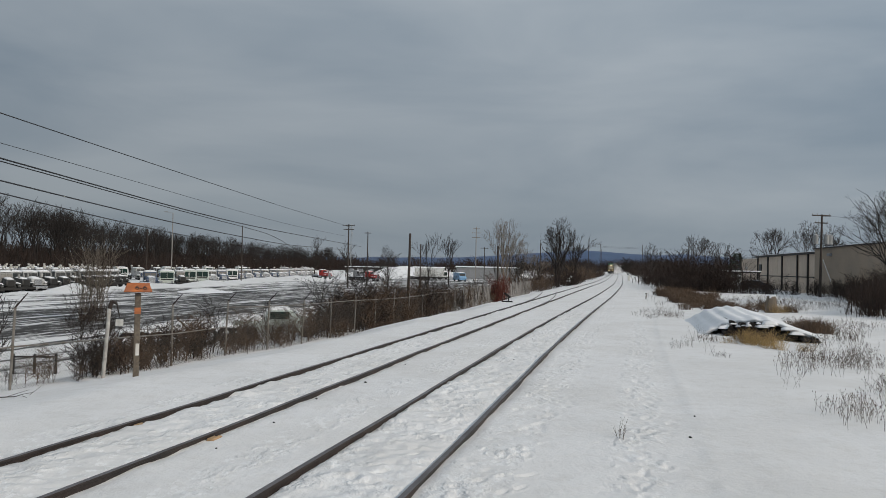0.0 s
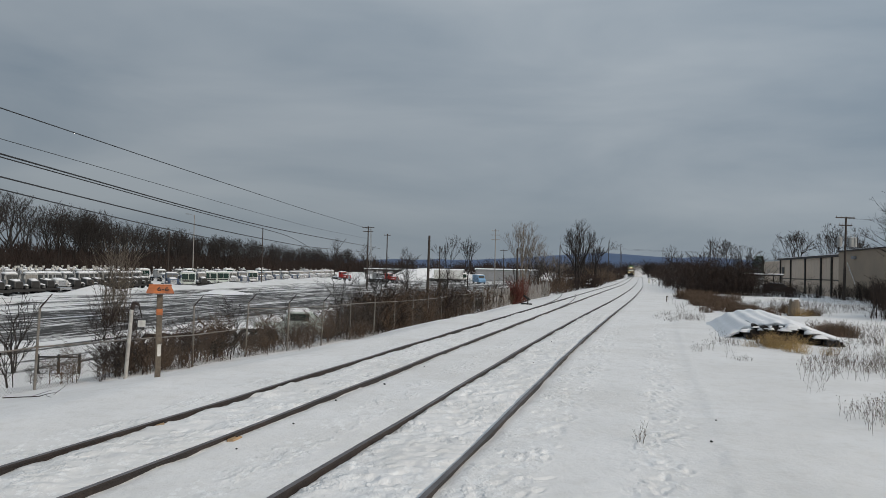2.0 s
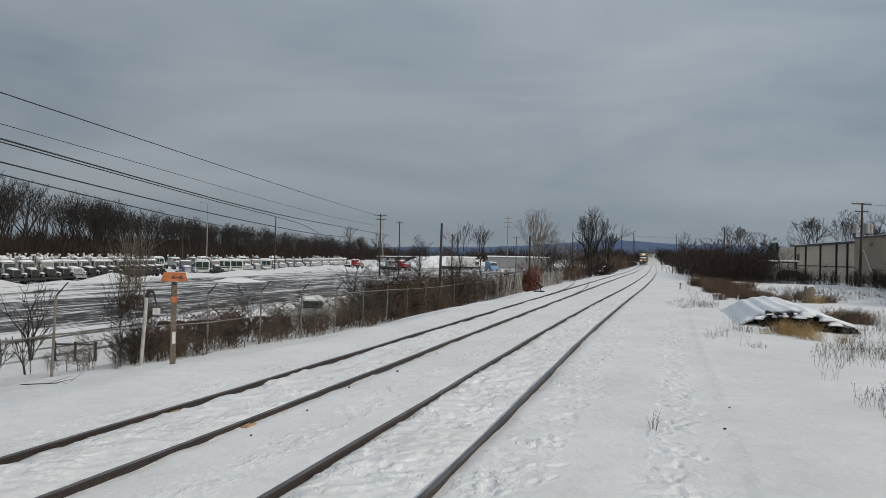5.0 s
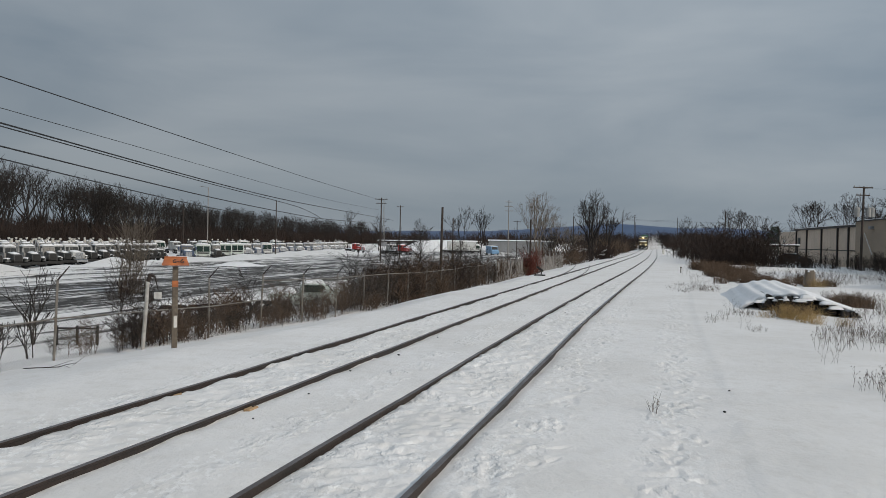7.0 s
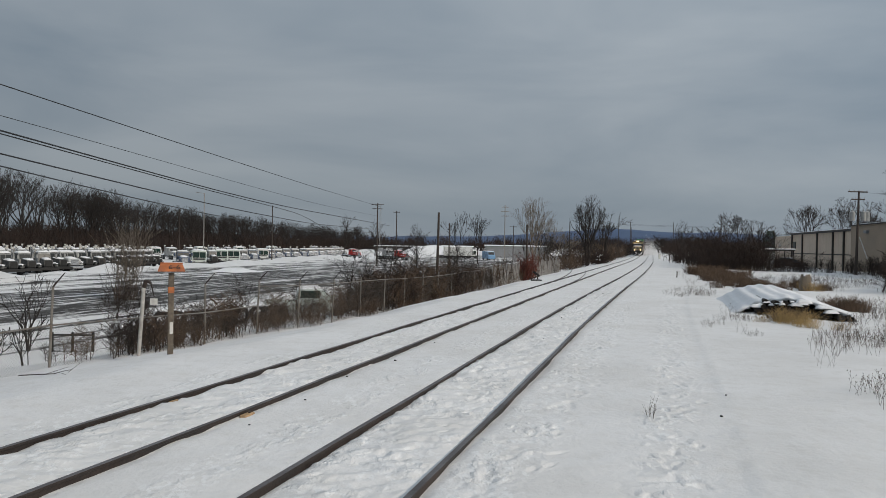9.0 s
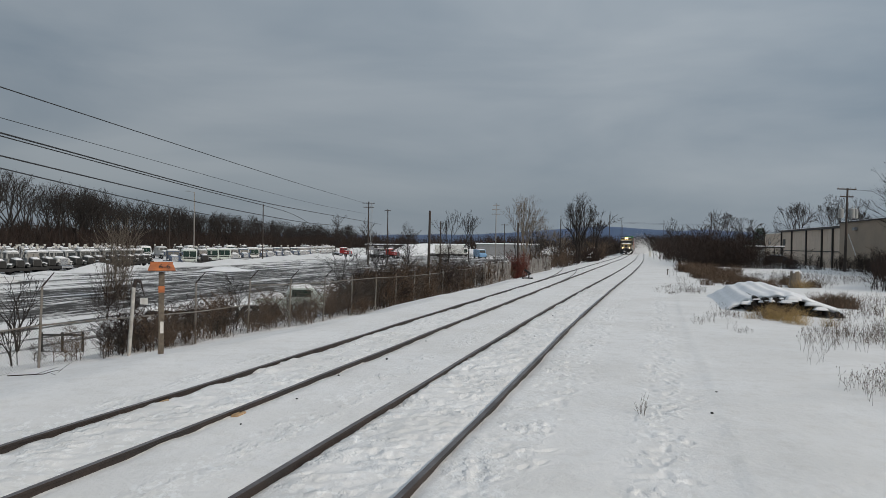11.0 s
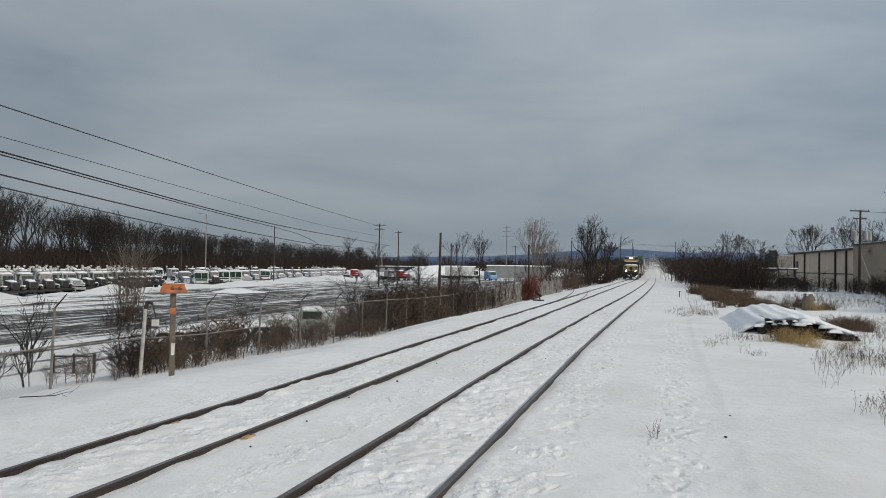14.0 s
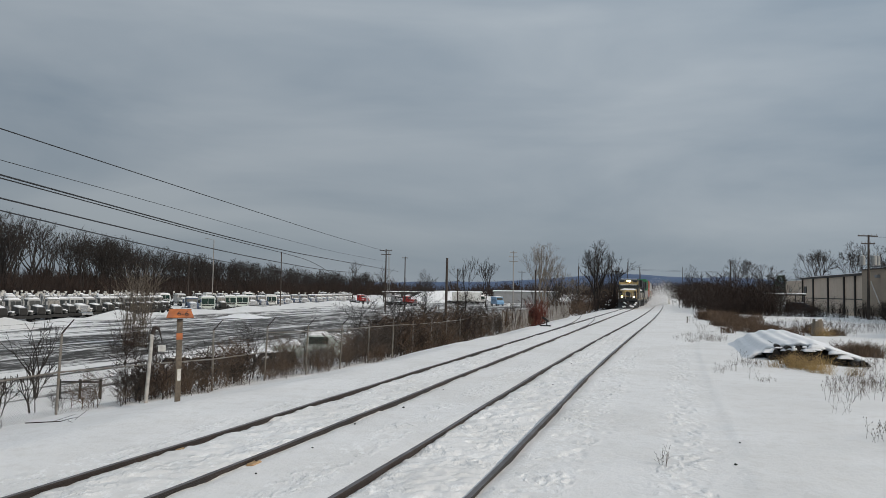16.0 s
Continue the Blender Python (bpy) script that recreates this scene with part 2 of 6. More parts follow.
def tube_mesh(name, points, r, mat, sides=5):
    """One unbroken tube along points."""
    v, f, n = [], [], len(points)
    for i, q in enumerate(points):
        d = (Vector(points[min(i + 1, n - 1)]) - Vector(points[max(i - 1, 0)])).normalized()
        a = d.cross(Vector((0, 0, 1)) if abs(d.z) < 0.9 else Vector((1, 0, 0))).normalized()
        c = d.cross(a)
        for k in range(sides):
            w = 2 * math.pi * k / sides
            v.append(Vector(q) + (a * math.cos(w) + c * math.sin(w)) * r)
    for i in range(n - 1):
        for k in range(sides):
            f.append((i * sides + k, i * sides + (k + 1) % sides, (i + 1) * sides + (k + 1) % sides, (i + 1) * sides + k))
    f += [tuple(range(sides)), tuple((n - 1) * sides + k for k in reversed(range(sides)))]
    return mesh_from(name, v, f, mat, True)


def box_into(bm, cx, cy, cz, sx, sy, sz, bevel=0.0, rot=None, taper=None):
    """A box of full sizes sx, sy, sz round a centre, added to bm."""
    m = Matrix.Translation((cx, cy, cz))
    if rot:
        m = m @ Euler([radians(a) for a in rot]).to_matrix().to_4x4()
    g = bmesh.ops.create_cube(bm, size=1.0, matrix=m @ Matrix.Diagonal((sx, sy, sz, 1)))
    vs = g["verts"]
    if bevel:
        es = list({e for v in vs for e in v.link_edges})
        bmesh.ops.bevel(bm, geom=es, offset=bevel, segments=1, affect="EDGES")
    return vs


def cyl_into(bm, p0, p1, r0, r1=None, sides=12):
    p0, p1 = Vector(p0), Vector(p1)
    q = (p1 - p0).to_track_quat("Z", "Y").to_matrix().to_4x4()
    bmesh.ops.create_cone(bm, cap_ends=True, segments=sides, radius1=r0, radius2=r0 if r1 is None else r1, depth=(p1 - p0).length,
                          matrix=Matrix.Translation((p0 + p1) / 2) @ q)


def box_bm(*a, **k):
    bm = bmesh.new()
    box_into(bm, *a, **k)
    return bm


def cyl_bm(*a, **k):
    bm = bmesh.new()
    cyl_into(bm, *a, **k)
    return bm


def thing(name, at, label, category, group="", turn=0.0):
    e = new(name)
    e.matrix_world = pose(*at, 0, 0, turn)
    return tagged(e, label, category, group)


def lattice(ix, iy, seed):
    n = (ix.astype(np.int64) * 374761393 + iy.astype(np.int64) * 668265263 + seed * 1442695041) & 0x7FFFFFFF
    n = (n ^ (n >> 13)) * 1274126177 & 0x7FFFFFFF
    return ((n ^ (n >> 16)) & 0xFFFF) / 65535.0


def value_noise(x, y, seed=0):
    """Smooth noise between -1 and 1 on arrays."""
    ix, iy = np.floor(x), np.floor(y)
    fx, fy = x - ix, y - iy
    fx, fy = fx * fx * (3 - 2 * fx), fy * fy * (3 - 2 * fy)
    a, b = lattice(ix, iy, seed), lattice(ix + 1, iy, seed)
    c, d = lattice(ix, iy + 1, seed), lattice(ix + 1, iy + 1, seed)
    return 2 * ((a * (1 - fx) + b * fx) * (1 - fy) + (c * (1 - fx) + d * fx) * fy) - 1


# ---------------------------------------------------------------- the line of the railway


def left_u(y):
    return np.interp(y, [0, 12, 17, 25, 35, 50, 75, 110, 150, 190, 245, 300, 350, 400, 700],
                     [-6.83, -6.86, -6.97, -7.1, -7.2, -7.36, -7.58, -7.8, -7.9, -8.5, -9.8, -11.1, -12.5, -14.2, -26])


def right_u(y):
    return np.interp(y, [0, 12, 17, 26, 46, 70, 100, 140, 180, 245, 300, 350, 400, 700],
                     [-3.2, -3.26, -3.35, -3.47, -3.42, -3.2, -3.25, -3.6, -4.4, -5.8, -7.1, -8.5, -10.2, -22])


def smooth_u(fn, y):
    y = np.asarray(y, float)
    return sum(fn(y + d * (4 + 0.06 * y)) for d in (-1, -0.5, 0, 0.5, 1)) / 5


def line_z(y):
    return np.interp(y, [0, 150, 250, 350, 400, 600, 1500], [0, 0, 0.12, 0.36, 0.5, 1.3, 5])


def track_point(fn, y, off=0.0):
    """A point beside a track's centre line at the distance y, and its heading in radians."""
    u0, u1 = smooth_u(fn, y - 0.5), smooth_u(fn, y + 0.5)
    h = np.arctan(LEAN + (u1 - u0))
    x = LEAN * y + (u0 + u1) / 2
    return x + off * np.cos(h), y - off * np.sin(h), line_z(y), h


# ---------------------------------------------------------------- ground
def fence_z(y):
    return np.interp(y, [0, 17, 30, 46, 75, 120, 400], [-0.5, -0.56, -0.85, -1.1, -0.85, -0.8, 0.0])


def ground_z(x, y):
    x, y = np.asarray(x, float), np.asarray(y, float)
    u = x - LEAN * y
    lz = line_z(y)
    ul, ur = smooth_u(left_u, y), smooth_u(right_u, y)
    snow = lz - 0.066 + 0.02 * value_noise(x * 0.5, y * 0.5, 3) + 0.012 * value_noise(x * 1.6, y * 1.6, 4)
    # rough, trodden snow between the rails
    for c in (ul, ur):
        near = np.clip(1 - np.abs(u - c) / 0.85, 0, 1) > 0.12
        rough = 0.015 * value_noise(x * 6.5, y * 7.5, 25) + 0.018 * value_noise(x * 2.6, y * 3.4, 5) + 0.024 * np.maximum(value_noise(x * 4.6, y * 6.0, 6), -0.1)
        snow = snow + np.where(near, 0.02 + rough, 0)
        gap = np.minimum(np.abs(u - c - 0.78), np.abs(u - c + 0.78))
        snow = snow - (0.03 + 0.014 * value_noise(u * 2.0, y * 1.7, 27)) * np.exp(-(gap / 0.13) ** 2)
    # footprints along the right side
    trail = np.exp(-((u + 1.75 + 0.25 * np.sin(y * 0.3)) / 0.4) ** 2) + np.exp(-((u - 0.05 + 0.15 * np.sin(y * 0.21 + 1)) / 0.36) ** 2)
    steps = np.clip(value_noise(x * 5.6 + 7, y * 4.4, 8) - 0.2, 0, 1) - 0.6 * np.clip(value_noise(x * 5.6 + 7.3, y * 4.4 + 0.5, 8) - 0.4, 0, 1)
    snow = snow - 0.045 * steps * np.clip(trail, 0, 1) * (u < 1)
    # an old wheel lane with a ridge
    lane = u - 0.95 - 0.08 * np.sin(y * 0.17)
    snow = snow + np.where(u > -1.4, 0.018 / (1 + np.exp(np.clip(-lane / 0.07, -30, 30))) + 0.02 * np.exp(-(lane / 0.09) ** 2) * (0.6 + 0.6 * value_noise(x * 3, y * 3, 9)), 0)
    # open snow to the right, gently rolling
    roll = np.clip((u - 2) / 6, 0, 1)
    snow = snow + roll * (0.16 * value_noise(x * 0.16, y * 0.16, 11) + 0.07 * value_noise(x * 0.45, y * 0.45, 12))
    # the bank falls to the fence and the yard
    fz = fence_z(y)
    edge = -10.2 + 0.45 * value_noise(y * 0.35, y * 0, 13)
    s1 = np.clip((edge - u) / 3.6, 0, 1)
    left = snow * (1 - s1) + (fz + 0.05 * value_noise(x * 0.7, y * 0.7, 14)) * s1
    s2 = np.clip((-14.6 - u) / 6.0, 0, 1)
    s2 = s2 * s2 * (3 - 2 * s2)
    yard = -2.0 + 0.04 * value_noise(x * 0.25, y * 0.25, 15)
    # ridges of ploughed snow before the lorries
    rx = x - np.interp(y, [74, 108, 120, 300], [-47, -46, -40.5, -39.5]) + 1.2 * value_noise(y * 0.1, y * 0, 16)
    yard = yard + 0.95 * np.exp(-(rx / 2.6) ** 2) * np.clip(0.75 + value_noise(x * 0.4, y * 0.2, 17), 0.2, 1.5) * ((y > 74) & (y < 390))
    yard = yard + np.clip((y - 300) / 300, 0, 1) * 2.1
    far_left = np.clip((-88 - x) / 55, 0, 1)
    yard = yard + far_left ** 1.3 * 5.0
    left = left * (1 - s2) + yard * s2
    out = np.where(u < -9, left, snow)
    out = np.where(y > 900, np.minimum(out, 3), out)
    return out


def axis(*stretches):
    out = []
    for a, b, step in stretches:
        out += list(np.arange(a, b, step))
    return np.array(out)


def build_ground():
    ys = axis((-60, 0, 6), (0, 6, 0.5), (6, 7.4, 0.085), (7.4, 13, 0.034), (13, 17, 0.06), (17, 30, 0.13), (30, 55, 0.3), (55, 120, 0.8), (120, 420, 4), (420, 1000, 40), (1000, 4601, 300))
    us = axis((-3600, -600, 300), (-600, -150, 50), (-150, -60, 4), (-60, -14, 0.7), (-14, -9, 0.2), (-9, -4.2, 0.07), (-4.2, 0.7, 0.038), (0.7, 3, 0.1), (3, 12, 0.2), (12, 34, 0.6), (34, 120, 5), (120, 600, 60), (600, 3601, 300))
    Y, U = np.meshgrid(ys, us, indexing="ij")
    X = LEAN * Y + U
    Z = ground_z(X, Y)
    r = random.Random(12)
    prints = []
    for base, wide, y0, y1, step in ((-1.8, 0.24, 7.5, 34, 0.34), (0.05, 0.3, 7.5, 30, 0.34), (-3.3, 0.3, 7.5, 34, 0.24), (-7.0, 0.35, 9, 30, 0.28), (-1.95, 0.28, 8, 11, 0.3)):
        y = y0
        while y < y1:
            prints.append((base + r.gauss(0, wide), y, r.gauss(0, 0.5), r.uniform(0.08, 0.17), r.uniform(0.035, 0.08), r.uniform(0.006, 0.028)))
            y += step * r.uniform(0.5, 1.5)
    for u0, y0, turn, a, b, deep in prints:
        i0, i1 = np.searchsorted(ys, (y0 - 0.4, y0 + 0.4))
        j0, j1 = np.searchsorted(us, (u0 - 0.4, u0 + 0.4))
        du, dy = U[i0:i1, j0:j1] - u0, Y[i0:i1, j0:j1] - y0
        sx, sy = du * math.cos(turn) - dy * math.sin(turn), du * math.sin(turn) + dy * math.cos(turn)
        d = np.sqrt((sx / b) ** 2 + (sy / a) ** 2)
        Z[i0:i1, j0:j1] += -deep * np.exp(-d ** 4) + 0.4 * deep * np.exp(-((d - 1.45) / 0.28) ** 2)
    v = np.stack([X, Y, Z], -1).reshape(-1, 3)
    ny, nu = Y.shape
    i = np.arange((ny - 1) * (nu - 1))
    r, c = i // (nu - 1), i % (nu - 1)
    a = r * nu + c
    f = np.stack([a, a + 1, a + nu + 1, a + nu], 1)
    ob = new("ground", fast_mesh("ground", v, f, SNOW_GROUND, True))
    tagged(ob, "trodden snow over flat ground, with driven lanes in a yard", "snow ground", kind="structure")


build_ground()


# ---------------------------------------------------------------- rails
def build_rail(name, fn, off, parent, y0=-30.0, y1=700.0, bend=None, drop=0.0):
    """One rail: head, web and foot swept along the line. bend: an extra offset along y."""
    prof = [(-0.036, 0.0), (-0.028, 0.003), (0.028, 0.003), (0.036, 0.0), (0.036, -0.028), (0.012, -0.042), (0.010, -0.13), (0.07, -0.15), (-0.07, -0.15), (-0.010, -0.13), (-0.012, -0.042), (-0.036, -0.028)]
    ys = np.concatenate([np.arange(y0, min(60, y1), 0.8), np.arange(min(60, y1), min(200, y1), 2.5), np.arange(min(200, y1), y1 + 1, 8.0)])
    n = len(prof)
    v = []
    for y in ys:
        o = off + (bend(y) if bend else 0)
        x, yy, z, h = track_point(fn, y, o)
        z = z + 0.006 * math.sin(y * 0.9 + off) - drop * (y - y0) / (y1 - y0)
        for a, b in prof:
            v.append((x + a * math.cos(h), yy - a * math.sin(h), z + b))
    f, idx = [], []
    for i in range(len(ys) - 1):
        for k in range(n):
            f.append((i * n + k, i * n + (k + 1) % n, (i + 1) * n + (k + 1) % n, (i + 1) * n + k))
            idx.append(1 if k in (0, 1, 2) else 0)
    return part(name, mesh_from(name, v, f, [RUST, HEAD], index=idx), None, parent)


def build_tracks():
    for nm, fn, label in (("left", left_u, "railway track with rust-brown rails half buried in trodden snow"),
                          ("right", right_u, "railway track with dark worn rails half buried in trodden snow")):
        t = tagged(new("railway_track"), label, "railway track", "parallel railway tracks")
        for off in (-0.755, 0.755):
            build_rail("rail", fn, off, t)


build_tracks()


# ---------------------------------------------------------------- bare trees and brush
def grow(rng, height, spread=0.45, trunk=0.16, kids=(10, 6, 4, 3), start=0.25, twist=0.3, up=0.25, share=0.5):
    """Segments of a bare tree that stands at the origin; kids: how many side limbs each order of limb bears."""
    segs = []

    def limb(p, d, length, r, level):
        n = (5, 2, 1, 1, 1)[min(level, 4)]
        pts, ways = [p], []
        for i in range(n):
            d = (d + Vector((rng.gauss(0, twist), rng.gauss(0, twist), rng.gauss(0, twist * 0.5) + up * (0.5 if level else 0.3))) * (0.5 if level else 0.22)).normalized()
            q = pts[-1] + d * (length / n)
            segs.append((*pts[-1], *q, r * (1 - 0.8 * i / n), r * (1 - 0.8 * (i + 1) / n)))
            pts.append(q)
            ways.append(d)
        if level >= len(kids):
            return
        count = kids[level] + rng.randint(-1, 1)
        for k in range(count):
            lo = start if level == 0 else 0.15
            s = min(lo + (1 - lo) * (k + rng.random()) / count, 0.98)
            j = min(int(s * n), n - 1)
            at = pts[j].lerp(pts[j + 1], s * n - j)
            w = rng.random() * 2 * math.pi
            side = Vector((math.cos(w), math.sin(w), rng.uniform(-0.2, 0.3)))
            nd = (ways[j] * (1 - spread) + side * spread + Vector((0, 0, up * 0.5))).normalized()
            limb(at, nd, length * share * (1.25 - 0.65 * s) * rng.uniform(0.75, 1.2), r * (0.62 - 0.35 * s) + 0.002, level + 1)

    limb(Vector((0, 0, -0.1 * height / 10)), Vector((rng.gauss(0, 0.03), rng.gauss(0, 0.03), 1)).normalized(), height * 0.85, trunk, 0)
    return segs


def forked(rng, depth=6, stems=1, angle=24.0, first=0.3, keep=0.8, up=0.12, trunk=0.022, splay=8.0, side=1, dome=0.0):
    """Segments of a broad-crowned tree one metre high: limbs that fork again and again; the stems come first."""
    segs = []
    grown = []

    def off(d, a, w):
        ref = Vector((1, 0, 0)) if abs(d.z) > 0.8 else Vector((0, 0, 1))
        x = d.cross(ref).normalized()
        return (d * math.cos(a) + (x * math.cos(w) + d.cross(x) * math.sin(w)) * math.sin(a) + Vector((0, 0, up))).normalized()

    def limb(p, d, length, r, level):
        mid = p + d * length * 0.5 + Vector((rng.gauss(0, 0.05), rng.gauss(0, 0.05), 0)) * length
        q = mid + off(d, radians(rng.uniform(2, 12)), rng.random() * 6.3) * length * 0.5
        segs.extend([(*p, *mid, r, r * 0.88), (*mid, *q, r * 0.88, r * 0.74)] if level < 4 else [(*p, *q, r, r * 0.7)])
        if level == depth:
            return
        w = rng.random() * 6.3
        n = 2 if rng.random() < 0.68 else 3
        for k in range(n):
            grown.append((q, off(d, radians(angle * rng.uniform(0.55, 1.4)), w + 6.283 * k / n + rng.gauss(0, 0.3)), length * keep * rng.uniform(0.72, 1.15), r * 0.66, level + 1))
        if level >= 2:
            for _ in range(side):
                a = p.lerp(q, rng.uniform(0.3, 0.9))
                e = a + off(d, radians(rng.uniform(30, 65)), rng.random() * 6.3) * length * rng.uniform(0.4, 0.8)
                segs.append((*a, *e, r * 0.4, r * 0.2))

    for k in range(stems):
        a = rng.random() * 6.3
        d = off(Vector((0, 0, 1)), radians(splay * (0.3 if stems == 1 else rng.uniform(0.5, 1.2))), 6.283 * k / stems + a)
        grown.append((Vector((0.02 * math.cos(a), 0.02 * math.sin(a), -0.02)) * (stems > 1), d, first * rng.uniform(0.85, 1.15), trunk * rng.uniform(0.75, 1.0), 0))
    while grown:
        limb(*grown.pop(0))
    out = np.array(segs)
    out[:, :6] /= out[:, 5].max()
    lean = out[:, 3:5].mean(0) / out[:, 5].mean()
    out[:, 0:2] -= lean * out[:, 2:3]
    out[:, 3:5] -= lean * out[:, 5:6]
    if dome:
        # a rounded crown: what would grow past its outline is left off
        out[:, :6] *= 1.14
        z, w = out[:, 5], np.hypot(out[:, 3], out[:, 4]) / dome
        keep_in = np.where(z > 0.62, w ** 2 + ((z - 0.62) / 0.38) ** 2 < 1, w < 0.4 + 0.6 * z / 0.62)
        keep_in[:2 * stems] = True
        out = out[keep_in]
    return out


def sized(segs, height, thick=1.0, least=0.0):
    """The same segments for a tree of that height."""
    out = segs * height
    out[:, 6:] = np.maximum(out[:, 6:] * thick, least)
    return out


def thicket(rng, count, height, radius, r=0.012, fork=3, lean=0.25):
    """Segments of a many-stemmed bush round the origin."""
    segs = []
    for _ in range(count):
        w, q = rng.random() * 2 * math.pi, radius * math.sqrt(rng.random())
        p = Vector((q * math.cos(w), q * math.sin(w), -0.08))
        d = Vector((rng.gauss(0, lean), rng.gauss(0, lean), 1)).normalized()
        L = height * rng.uniform(0.5, 1.0)
        m = p + d * L * 0.55
        d2 = (d + Vector((rng.gauss(0, 0.2), rng.gauss(0, 0.2), 0))).normalized()
        e = m + d2 * L * 0.45
        segs += [(*p, *m, r, r * 0.75), (*m, *e, r * 0.75, r * 0.3)]
        for _ in range(fork):
            s = rng.uniform(0.3, 0.95)
            a = p.lerp(m, s / 0.55) if s < 0.55 else m.lerp(e, (s - 0.55) / 0.45)
            b = a + (d + Vector((rng.gauss(0, 0.6), rng.gauss(0, 0.6), rng.gauss(0, 0.25)))).normalized() * L * rng.uniform(0.15, 0.35)
            segs.append((*a, *b, r * 0.5, r * 0.25))
    return segs


def scatter(name, kinds, places, mat, label, category, group=""):
    """One mesh of many plants: kinds are vertex and face arrays; places are rows of x, y, turn, size, kind."""
    V, F, n = [], [], 0
    for x, y, turn, size, k in places:
        v, f = kinds[int(k)]
        c, s = math.cos(turn) * size, math.sin(turn) * size
        z = float(ground_z(x, y))
        V.append(np.stack([v[:, 0] * c - v[:, 1] * s + x, v[:, 0] * s + v[:, 1] * c + y, v[:, 2] * size + z], 1))
        F.append(f + n)
        n += len(v)
    ob = new(name, fast_mesh(name, np.concatenate(V), np.concatenate(F), mat))
    return tagged(ob, label, category, group, kind="stuff")


rng = random.Random(4)
WOOD = [prisms(grow(rng, 13, 0.42, 0.17, (10, 6, 3), 0.12, 0.3, 0.3, 0.48)) for _ in range(2)]

CROWNS = [prisms(sized(forked(rng, 6, 1 + i % 2, 23 + 2 * i % 7, 0.34, 0.8, 0.12, 0.016, 9, 1, 0.34), 13, 1, 0.02)) for i in range(6)]


def clump(count, low, high, kids, thick, wide, least):
    """Several small forked saplings side by side."""
    many = []
    for _ in range(count):
        q = np.array(grow(rng, rng.uniform(low, high), 0.58, thick, kids, 0.04, 0.55, 0.15, 0.55))
        q[:, [0, 3]] += rng.gauss(0, wide)
        q[:, [1, 4]] += rng.gauss(0, wide)
        q[:, 6:] = np.maximum(q[:, 6:], least)
        many.append(q)
    return prisms(np.concatenate(many))


BRUSH = [prisms(thicket(rng, 34, 3.2, 1.5, 0.022, 4)) for _ in range(2)] + [clump(4, 2.2, 3.8, (8, 4), 0.04, 0.8, 0.013) for _ in range(3)]
LOW = [clump(4, 0.8, 1.4, (8, 5), 0.014, 0.3, 0.005) for _ in range(5)]
FAR = [prisms(thicket(rng, 26, 3.2, 1.5, 0.05, 2)) for _ in range(3)]


